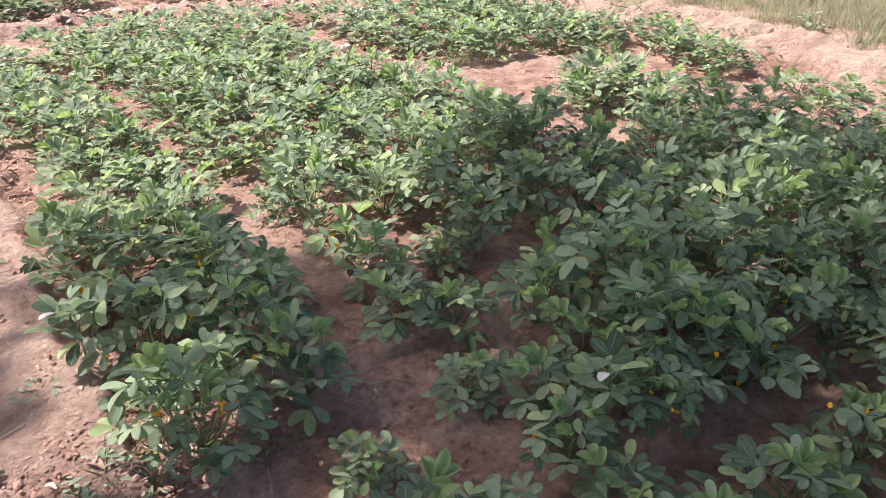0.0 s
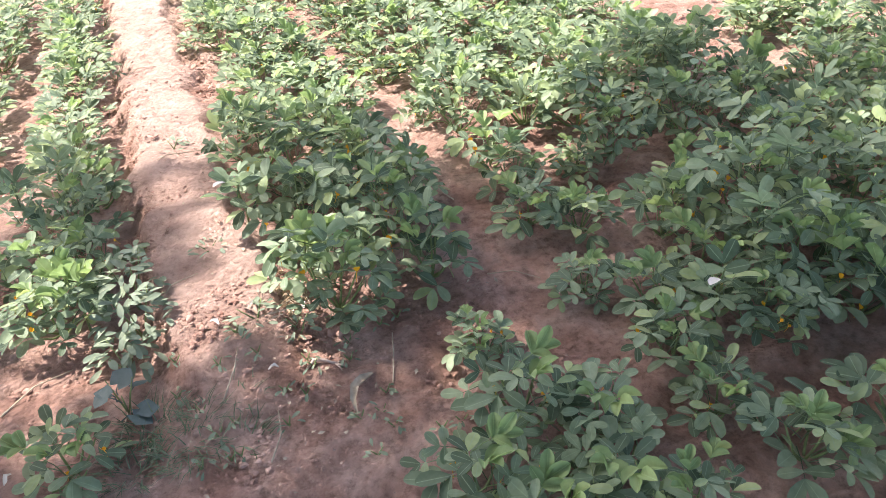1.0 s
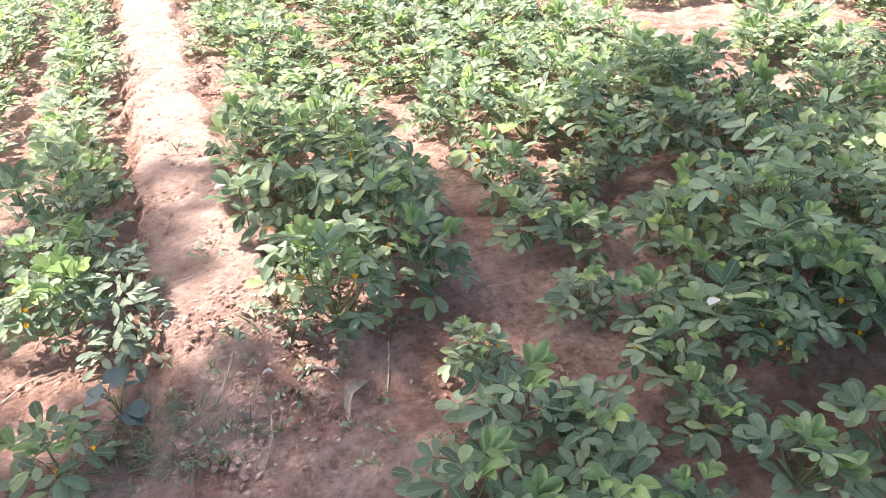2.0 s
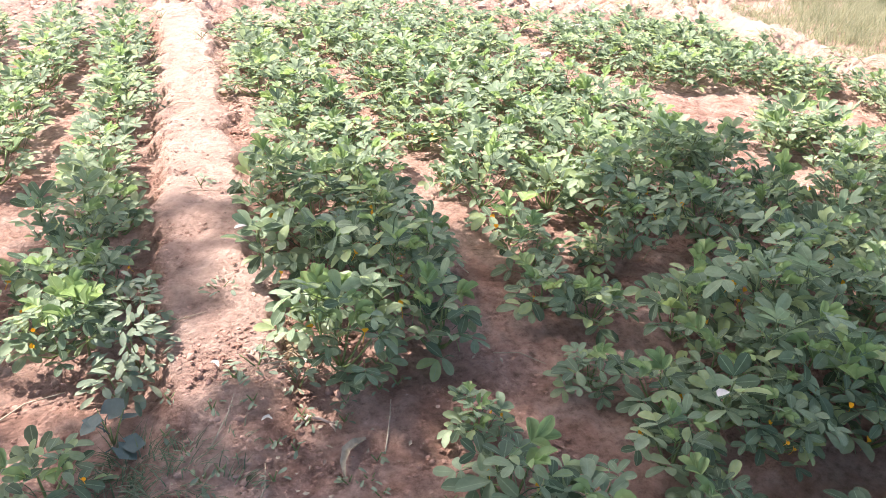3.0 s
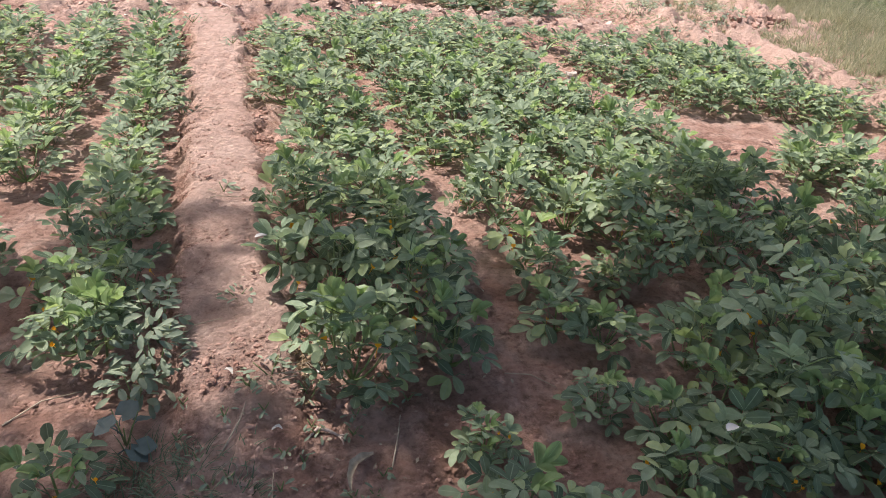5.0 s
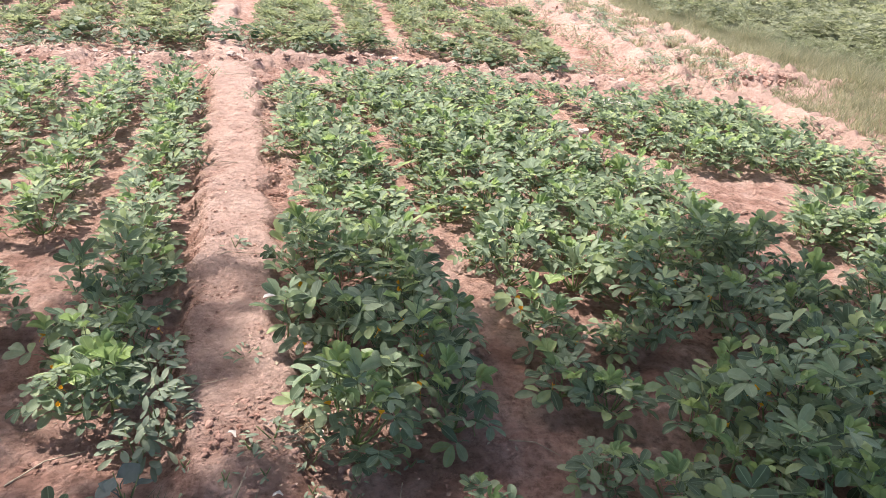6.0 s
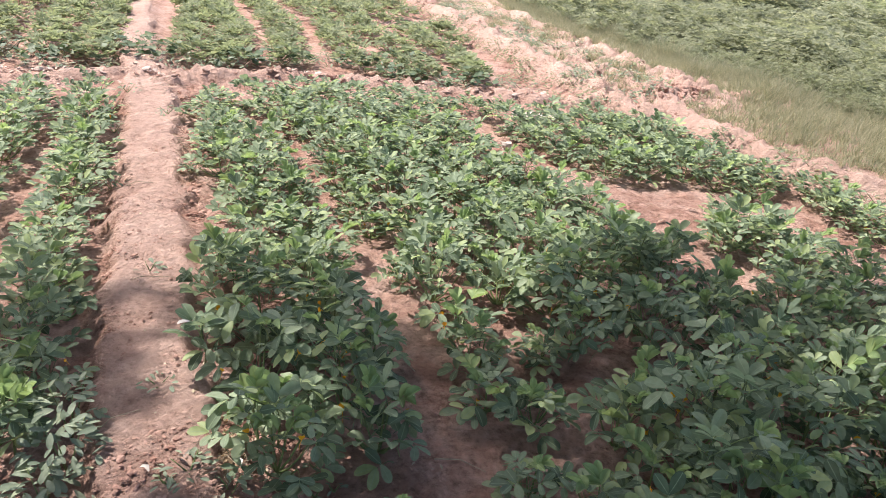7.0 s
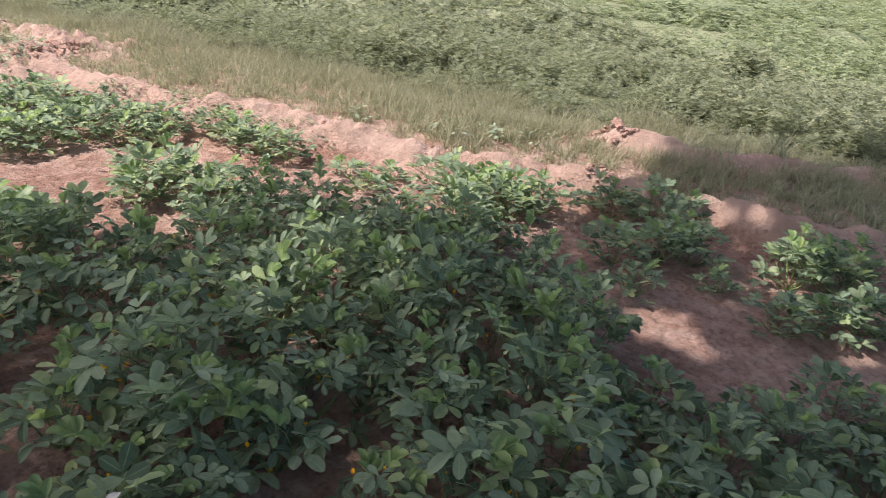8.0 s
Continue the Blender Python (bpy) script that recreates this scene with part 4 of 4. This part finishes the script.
def clods():
    r = np.random.RandomState(71)
    sets = [[] for _ in range(6)]

    def put(x, y, size, sink=0.25):
        sets[r.randint(6)].append(pose(x, y, height(x, y) + size * (0.1 - sink), r.uniform(-30, 30), r.uniform(-30, 30), r.uniform(0, 360)) @ Matrix.Diagonal((size, size * r.uniform(0.6, 1.1), size * r.uniform(0.6, 1), 1)))
    for _ in range(1300):           # crumbling flank of the ridge
        y = r.uniform(1.1, 5.4)
        put(0.345 + r.normal() * 0.045, y, 0.006 + 0.04 * r.uniform() ** 3, 0.05)
    for _ in range(2600):
        put(r.uniform(-0.1, 0.35), 0.8 + 3.6 * r.uniform() ** 1.3, 0.004 + 0.016 * r.uniform() ** 4, 0.2)
    for _ in range(800):
        put(-0.09 + r.normal() * 0.03, r.uniform(1.1, 5.4), 0.006 + 0.02 * r.uniform() ** 3)
    for _ in range(620):           # ridge across
        x = r.uniform(-2.5, 3.6)
        put(x, float(cross_y(x)) + r.normal() * 0.13, 0.01 + 0.045 * r.uniform() ** 3, 0.15)
    for _ in range(2300):           # bank
        y = r.uniform(-1.5, 11)
        put(float(side_x(y)) + r.normal() * 0.13, y, 0.008 + 0.034 * r.uniform() ** 3, 0.3)
    for _ in range(1100):           # rough strip
        y = r.uniform(4.6, 12)
        put(r.uniform(float(side_x(y)), float(field_x(y)) - 0.1), y, 0.01 + 0.05 * r.uniform() ** 3)
    for _ in range(2800):           # open soil
        put(r.uniform(-1.2, 1.1), 0.4 + 3.0 * r.uniform() ** 1.6, 0.004 + 0.018 * r.uniform() ** 4, 0.15)
    for _ in range(700):
        put(r.uniform(2.2, 4.3), r.uniform(-1.2, 4.0), 0.005 + 0.025 * r.uniform() ** 4)
    for _ in range(1500):           # trodden corner beyond the ridge's foot
        put(r.uniform(-1.1, 0.15), r.uniform(0.55, 1.5), 0.005 + 0.024 * r.uniform() ** 3.5, 0.12)
    for _ in range(2600):
        put(r.uniform(-0.35, 1.05), 0.3 + 1.1 * r.uniform(), 0.005 + 0.014 * r.uniform() ** 3, 0.1)
    pale = []
    for _ in range(340):           # bleached lumps along the ridge across
        x = r.uniform(-2.6, 3.4)
        y, size = float(cross_y(x)) + r.normal() * 0.09, 0.015 + 0.05 * r.uniform() ** 2.5
        pale.append(pose(x, y, height(x, y) + 0.1 * size, r.uniform(-30, 30), r.uniform(-30, 30), r.uniform(0, 360)) @ Matrix.Diagonal((size * r.uniform(0.9, 1.5), size, size * r.uniform(0.5, 0.9), 1)))
    stuff("pale_clods", lump(r), pale, CLOD_PALE, "bleached pale clods along the cross ridge", "soil")
    crumbs = []
    for _ in range(420):           # loose yellowish soil beside a plant
        x, y, size = r.normal(0.29, 0.035), r.normal(1.3, 0.05), 0.004 + 0.016 * r.uniform() ** 2
        crumbs.append(pose(x, y, height(x, y) + 0.02 * math.exp(-((x - 0.29) / 0.05) ** 2 - ((y - 1.3) / 0.06) ** 2) * r.uniform(0.2, 1.0), r.uniform(-30, 30), r.uniform(-30, 30), r.uniform(0, 360)) @ Matrix.Scale(size, 4))
    stuff("loose_soil", lump(r), crumbs, SANDY, "little heap of loose yellowish soil crumbs", "soil")
    for k in range(6):
        stuff("clods", lump(r), sets[k], CLOD, "loose dry clods of pinkish red soil", "soil")


clods()


def heap(name, x, y, spread_, count, big, label):
    """A little heap of broken clods."""
    r = np.random.RandomState(int(100 * x) + 7)
    ob = tagged(new(name), label, "soil heap")
    for _ in range(count):
        a, d = r.uniform(0, 6.28), spread_ * math.sqrt(r.uniform())
        size = big * r.uniform(0.35, 1.0)
        px, py = x + d * math.cos(a) * 1.4, y + d * math.sin(a)
        clod = child("clod", lump(r, 2).mesh("clod", CLOD, False), ob)
        clod.matrix_basis = pose(px, py, height(px, py) + 0.05 * max(0, 1 - d / spread_), r.uniform(-40, 40), r.uniform(-40, 40), r.uniform(0, 360)) @ Matrix.Scale(size, 4)


heap("soil_heap", 4.5, 5.05, 0.26, 46, 0.1, "broken heap of reddish soil clods on the bank")
heap("soil_heap", 5.68, 0.6, 0.2, 34, 0.08, "pale heap of pinkish soil clods by the grass")
heap("soil_heap", 1.35, 5.55, 0.2, 24, 0.09, "clods of pale soil heaped on the cross ridge")
heap("soil_heap", 4.6, 0.42, 0.12, 14, 0.07, "small heap of pink clods on the bank")


def flat_stone(x, y, sx, sy, turn):
    bm = bmesh.new()
    bmesh.ops.create_cube(bm, size=1.0)
    bmesh.ops.subdivide_edges(bm, edges=bm.edges[:], cuts=3, use_grid_fill=True)
    for v in bm.verts:
        v.co *= 0.9 + 0.35 * noise.noise(v.co * 2.3 + Vector((x, y, 0)))
        v.co.x, v.co.y, v.co.z = v.co.x * sx, v.co.y * sy, v.co.z * 0.05
    me = bpy.data.meshes.new("stone")
    bm.to_mesh(me)
    bm.free()
    me.materials.append(STONE)
    ob = new("flat_stone", me)
    ob.matrix_basis = pose(x, y, height(x, y) + 0.02, 3, -4, turn)
    tagged(ob, "pale flat stone lying among the plants", "stone", "pale flat stones")


for place in ((2.85, 4.63, 0.2, 0.13, 10), (3.05, 4.6, 0.24, 0.14, 30), (2.35, 3.92, 0.07, 0.05, 0), (3.5, 3.9, 0.08, 0.06, 20)):
    flat_stone(*place)


def curl_strip(points, widths, lift):
    """A dry leaf: a strip that follows the points, its edges lifted."""
    v, f = [], []
    pts = [Vector(p) for p in points]
    for i, p in enumerate(pts):
        d = (pts[min(i + 1, len(pts) - 1)] - pts[max(i - 1, 0)]).normalized()
        side = d.cross(Vector((0, 0, 1))).normalized() * widths[i]
        up = Vector((0, 0, widths[i] * lift))
        v += [p - side + up, p - side * 0.5, p, p + side * 0.5, p + side + up]
    for i in range(len(pts) - 1):
        for k in range(4):
            a = 5 * i + k
            f.append((a, a + 1, a + 6, a + 5))
    return v, f


def litter_things():
    r = np.random.RandomState(81)
    z = height(0.35, 0.9)
    v, f = curl_strip([(0.325, 0.80, z + 0.004), (0.328, 0.84, z + 0.018), (0.345, 0.875, z + 0.022), (0.375, 0.90, z + 0.014), (0.405, 0.915, z + 0.008)], [0.001, 0.007, 0.012, 0.012, 0.004], 0.9)
    ob = new("dry_leaf", mesh_of("dry_leaf", v, f, STEM_DRY))
    tagged(ob, "long curled brown dry leaf lying on the soil", "dry leaf")
    root = tagged(new("dead_root"), "pale forked piece of dead root on the soil", "root")
    child("shaft", Shape().add(*tube([(0.225, 1.0, z + 0.008), (0.25, 1.004, z + 0.012), (0.275, 1.02, z + 0.022), (0.30, 1.01, z + 0.02), (0.33, 0.99, z + 0.01)], [0.002, 0.0035, 0.005, 0.0045, 0.003], 7)).mesh("shaft", ROOT), root)
    for dx, dy in ((0.02, -0.02), (0.025, 0.008), (0.005, -0.03)):
        child("prong", Shape().add(*tube([(0.325, 0.993, z + 0.011), (0.33 + dx * 0.6, 0.99 + dy * 0.6, z + 0.01), (0.33 + dx, 0.99 + dy, z + 0.003)], [0.003, 0.0022, 0.001], 5)).mesh("prong", ROOT), root)
    twigs = [((0.44, 0.86), (0.475, 0.95), (0.50, 1.03)), ((0.93, 1.58), (0.90, 1.68), (0.93, 1.78)), ((-0.13, 1.42), (-0.03, 1.47), (0.05, 1.5)), ((-0.5, 1.2), (-0.42, 1.27), (-0.33, 1.31)),
             ((0.03, 0.98), (0.08, 1.06), (0.1, 1.12)), ((-0.1, 2.3), (0.05, 2.29), (0.2, 2.27)), ((0.85, 1.15), (0.92, 1.12), (0.98, 1.06)), ((-0.06, 3.3), (0.02, 3.34), (0.1, 3.33)), ((0.1, 0.75), (0.14, 0.82), (0.15, 0.9)), ((-0.3, 0.93), (-0.22, 0.98), (-0.2, 1.08))]
    for line in twigs:
        pts = [(x, y, height(x, y) + 0.006 + (0.008 if i == 1 else 0)) for i, (x, y) in enumerate(line)]
        ob = new("twig", Shape().add(*tube(pts, [0.0022, 0.002, 0.0012], 5)).mesh("twig", STEM_DRY))
        tagged(ob, "thin dry grey-brown twig on the soil", "twig", "twigs on the soil")
    for x, y, size, turn in ((3.03, 2.76, 0.028, 20), (2.72, 2.64, 0.03, 100), (2.8, 2.87, 0.026, 60), (0.6, 0.5, 0.05, 120), (0.16, 1.24, 0.03, 30), (3.55, 2.37, 0.028, 10)):
        v, f = curl_strip([(0, -size, 0.002), (0.1 * size, -0.5 * size, 0.01), (0, 0, 0.012), (-0.1 * size, 0.5 * size, 0.01), (0, size, 0.001)], [0.1 * size, 0.3 * size, 0.36 * size, 0.26 * size, 0.03 * size], 0.5)
        ob = new("dry_leaf", mesh_of("dry_leaf", v, f, DEAD))
        ob.matrix_basis = pose(x, y, height(x, y) + 0.004, 0, 0, turn)
        tagged(ob, "small brown dry leaf fallen on bare soil", "dry leaf", "fallen dry leaves")
    for x, y, size, turn in ((0.06, 1.23, 0.016, 40), (0.17, 1.25, 0.02, 110), (0.22, 1.3, 0.014, 70), (0.3, 1.24, 0.018, 10), (-0.47, 0.97, 0.016, 150), (0.17, 1.02, 0.014, 80)):
        v, f = curl_strip([(0, -size, 0.002), (0.2 * size, -0.4 * size, 0.008), (0, 0.1 * size, 0.01), (-0.3 * size, 0.6 * size, 0.007), (-0.1 * size, size, 0.001)], [0.15 * size, 0.42 * size, 0.3 * size, 0.36 * size, 0.05 * size], 0.7)
        ob = new("bleached_leaf", mesh_of("bleached_leaf", v, f, PALE))
        ob.matrix_basis = pose(x, y, height(x, y) + 0.006, 0, 0, turn)
        tagged(ob, "scrap of bleached dry leaf on the ridge soil", "dry leaf", "bleached leaf scraps")
    bits = []
    for _ in range(380):
        x, y = r.choice([r.uniform(-0.6, 0.9), r.normal(0.3, 0.12)]), r.uniform(0.5, 3.2)
        bits.append(pose(x, y, height(x, y) + 0.006, r.uniform(-25, 25), r.uniform(-25, 25), r.uniform(0, 360)) @ Matrix.Diagonal((*(r.uniform(0.004, 0.022, 2)), 0.012, 1)))
    flake = Shape().add([(0, -0.5, 0), (0.3, 0, 0.12), (0, 0.55, 0), (-0.3, 0, 0.1)], [(0, 1, 2), (0, 2, 3)])
    stuff("leaf_litter", flake, bits[::2], STEM_DRY, "tiny pale bits of dry leaf and straw on the soil", "litter")
    stuff("leaf_litter", flake, bits[1::2], DEAD, "tiny bits of dry leaf and straw on the soil", "litter")


litter_things()


def straw_patch(x, y, sx, sy, count, mat, label):
    r = np.random.RandomState(count)
    places = []
    for _ in range(count):
        px, py = x + r.normal() * sx, y + r.normal() * sy
        ln = r.uniform(0.02, 0.07)
        places.append(pose(px, py, height(px, py) + r.uniform(0.003, 0.015), r.uniform(-14, 14), 0, r.uniform(0, 360)) @ Matrix.Diagonal((0.0025, ln, 0.002, 1)))
    stalk = Shape().add([(-0.5, -0.5, 0), (0.5, -0.5, 0), (0.3, 0.5, 0), (-0.3, 0.5, 0), (0, -0.5, 1), (0, 0.5, 1)], [(0, 4, 5, 3), (4, 1, 2, 5), (3, 2, 1, 0)])
    stuff("straw", stalk, places, mat, label, "straw")


STRAW = plain("reddish_straw", (0.46, 0.27, 0.2), 0.85)
straw_patch(0.33, 2.6, 0.035, 0.13, 190, STRAW, "reddish dry straw fallen on the ridge flank")
straw_patch(0.29, 3.9, 0.04, 0.2, 120, STEM_DRY, "pale dry straw on the ridge flank")
straw_patch(0.27, 1.28, 0.05, 0.07, 90, STEM_DRY, "pale dry straw and chaff beside a plant")
straw_patch(0.2, 5.3, 0.12, 0.15, 90, STEM_DRY, "dry straw where the ridges meet")


# ---------------------------------------------------------------- weeds
def broad_leaf(r, size):
    """A rounded, slightly lobed blade on a stalk; origin at the blade's foot."""
    n = 9
    verts = [(0, 0, 0)]
    for k in range(n):
        a = math.radians(-150 + 300 * k / (n - 1))
        d = size * (0.55 + 0.35 * math.cos(a * 0.5) + 0.07 * math.cos(5 * a))
        verts.append((d * math.sin(a), size * 0.3 + d * math.cos(a), size * (0.1 * abs(math.sin(a)) - 0.1 * math.cos(a)) + r.uniform(-0.03, 0.03) * size))
    return Shape().add(verts, [(0, k + 1, k) for k in range(1, n)]).add(*tube([(0, 0, 0), (0, -0.4 * size, -0.25 * size), (0, -0.6 * size, -0.7 * size)], [0.002, 0.002, 0.0025], 3))


def weed(name, x, y, rad, tall, leaves, size, mat, label, kind="broad", joined=False):
    r = np.random.RandomState(int(abs(1000 * x + 77 * y)) + leaves)
    ob = tagged(new(name), label, "weed")
    ob.matrix_basis = pose(x, y, height(x, y) - 0.003)
    heaped = Shape()
    for k in range(leaves):
        a, d = r.uniform(0, 6.28), rad * math.sqrt(r.uniform())
        z = max(0.012, tall * (1 - 0.55 * (d / rad) ** 2) * r.uniform(0.5, 1))
        if kind == "broad":
            s = broad_leaf(r, size * r.uniform(0.7, 1.15))
        else:
            ln = size * r.uniform(0.7, 1.2)
            v, f = leaflet(r, ln, ln * r.uniform(0.32, 0.5), 0.3, 0.2)
            s = Shape().add(v, f)
        m = pose(d * math.cos(a), d * math.sin(a), z, r.uniform(-25, 30), r.uniform(-25, 25), math.degrees(a) - 90 + r.uniform(-60, 60))
        if joined:
            heaped.add(np.concatenate(s.v), s.f, m)
        else:
            child("leaf", s.mesh("leaf", mat), ob).matrix_basis = m
    if joined:
        for k in range(3):
            a = 2.1 * k
            heaped.add(*tube([(0, 0, 0), (0.4 * rad * math.cos(a), 0.4 * rad * math.sin(a), 0.5 * tall), (0.7 * rad * math.cos(a), 0.7 * rad * math.sin(a), 0.85 * tall)], [0.0025, 0.002, 0.0012], 4))
        tagged(child("foliage", heaped.mesh("foliage", mat), ob), kind="stuff")
        return
    for k in range(3):
        a = 2.1 * k + r.uniform(0, 1)
        child("stem", Shape().add(*tube([(0, 0, 0), (0.4 * rad * math.cos(a), 0.4 * rad * math.sin(a), 0.5 * tall), (0.7 * rad * math.cos(a), 0.7 * rad * math.sin(a), 0.85 * tall)], [0.0025, 0.002, 0.0012], 4)).mesh("stem", STEM), ob)


for x, y, rad in ((-0.18, 6.5, 0.22), (0.12, 6.4, 0.18), (0.55, 6.75, 0.24), (0.85, 6.3, 0.16), (-1.05, 6.6, 0.22), (-1.4, 6.3, 0.2), (-0.7, 6.35, 0.16), (1.25, 6.4, 0.2), (1.95, 6.15, 0.25), (2.4, 6.4, 0.22), (2.75, 5.65, 0.18), (2.2, 5.8, 0.15)):
    weed("broadleaf_weed", x, y, rad * 1.3, 0.2, 44, 0.045, LEAF_DARK, "dark green broad-leaved weed beside the cross ridge", "broad", True)
rs = np.random.RandomState(17)
for k in range(54):
    x = -2.4 + 5.6 * k / 53 + rs.uniform(-0.1, 0.1)
    y = float(cross_y(x)) + rs.uniform(0.14, 0.95)
    weed("ridge_weed", x, y, rs.uniform(0.13, 0.23), rs.uniform(0.08, 0.17), 38, 0.045, LEAF_GREY if k % 3 else LEAF_HAZED, "low pale green weed growing along the cross ridge", "narrow", True)
for k in range(130):
    y = 2.2 + 8.5 * k / 129 + rs.uniform(-0.1, 0.1)
    x = float(side_x(y)) + (rs.uniform(-0.4, -0.06) if k % 2 else rs.uniform(0.2, 1.1) * float(smoothstep(4.5, 5.5, y)) - 0.2)
    weed("bank_weed", x, y, rs.uniform(0.09, 0.2), rs.uniform(0.06, 0.12), 30, 0.04, LEAF_HAZED if k % 2 else LEAF_GREY, "low green weed growing on the rough bank", "narrow", True)
for k in range(90):
    y = 4.8 + 6.4 * k / 89 + rs.uniform(-0.1, 0.1)
    weed("bank_weed", float(side_x(y)) + rs.uniform(0.08, 0.95), y, rs.uniform(0.08, 0.2), rs.uniform(0.05, 0.11), 26, 0.042, LEAF_GREY if k % 3 else LEAF_PALE, "low green weed growing on the rough strip", "narrow", True)
weed("grey_weed", -0.2, 1.08, 0.06, 0.12, 6, 0.036, LEAF_BLUE, "low weed with a few large blue-grey leaves")
for x, y, rad, tall, n in ((-0.14, 1.36, 0.095, 0.2, 78), (-0.14, 1.5, 0.09, 0.23, 74), (-0.19, 1.25, 0.08, 0.12, 44), (0.17, 1.2, 0.07, 0.05, 24), (0.27, 1.14, 0.05, 0.06, 12), (0.08, 2.35, 0.04, 0.04, 7), (0.28, 2.3, 0.05, 0.05, 10),
                           (0.1, 1.6, 0.05, 0.03, 12), (0.3, 3.6, 0.07, 0.07, 22), (0.2, 4.6, 0.07, 0.06, 20), (-0.1, 3.4, 0.08, 0.08, 22), (-0.12, 4.4, 0.08, 0.08, 24), (-0.05, 5.1, 0.08, 0.07, 22), (-0.98, 2.15, 0.1, 0.06, 20)):
    weed("small_weed", x, y, rad, tall, n, 0.043 if n > 40 else 0.03, LEAF_GREY, "low weed with small pale grey-green leaves", "narrow")
rs = np.random.RandomState(91)
for _ in range(30):
    x, y = rs.uniform(-0.12, 0.55), rs.uniform(0.62, 1.2)
    weed("seedling", x, y, 0.022, 0.025, rs.randint(4, 7), 0.022, LEAF_GREY, "tiny pale green seedling in bare soil", "narrow")
for x, y, rad in ((5.0, 1.35, 0.16), (5.05, 1.2, 0.14), (4.9, 1.55, 0.15), (4.75, 2.2, 0.12), (5.2, 1.0, 0.15)):
    weed("verge_weed", x, y, rad, 0.16, 22, 0.045, LEAF_GREY, "pale green leafy weed in the grass verge", "narrow")


def grass_tuft(x, y, rad, count, tall):
    r = np.random.RandomState(int(abs(500 * x)) + count)
    places = []
    for _ in range(count):
        a, d = r.uniform(0, 6.28), rad * math.sqrt(r.uniform())
        h = tall * r.uniform(0.5, 1.1)
        px, py = d * math.cos(a), d * math.sin(a)
        places.append(pose(px, py, 0, r.uniform(-75, -15), 0, math.degrees(a) - 90 + r.uniform(-70, 70)) @ Matrix.Diagonal((0.11, h, h, 1)))
    v, f = scatter(blade(0.5), places)
    ob = new("grass_tuft", mesh_of("grass_tuft", v.tolist(), f.tolist(), GRASS_TUFT, False))
    ob.matrix_basis = pose(x, y, height(x, y) - 0.003)
    tagged(ob, "sprawling tuft of fine green grass on soil", "grass")


for tuft in ((-0.16, 0.98, 0.07, 130, 0.085), (-0.07, 0.9, 0.08, 120, 0.075), (0.08, 0.98, 0.05, 30, 0.05), (-0.2, 0.87, 0.08, 110, 0.08), (0.06, 0.86, 0.06, 40, 0.06), (-0.02, 0.98, 0.05, 40, 0.06)):
    grass_tuft(*tuft)
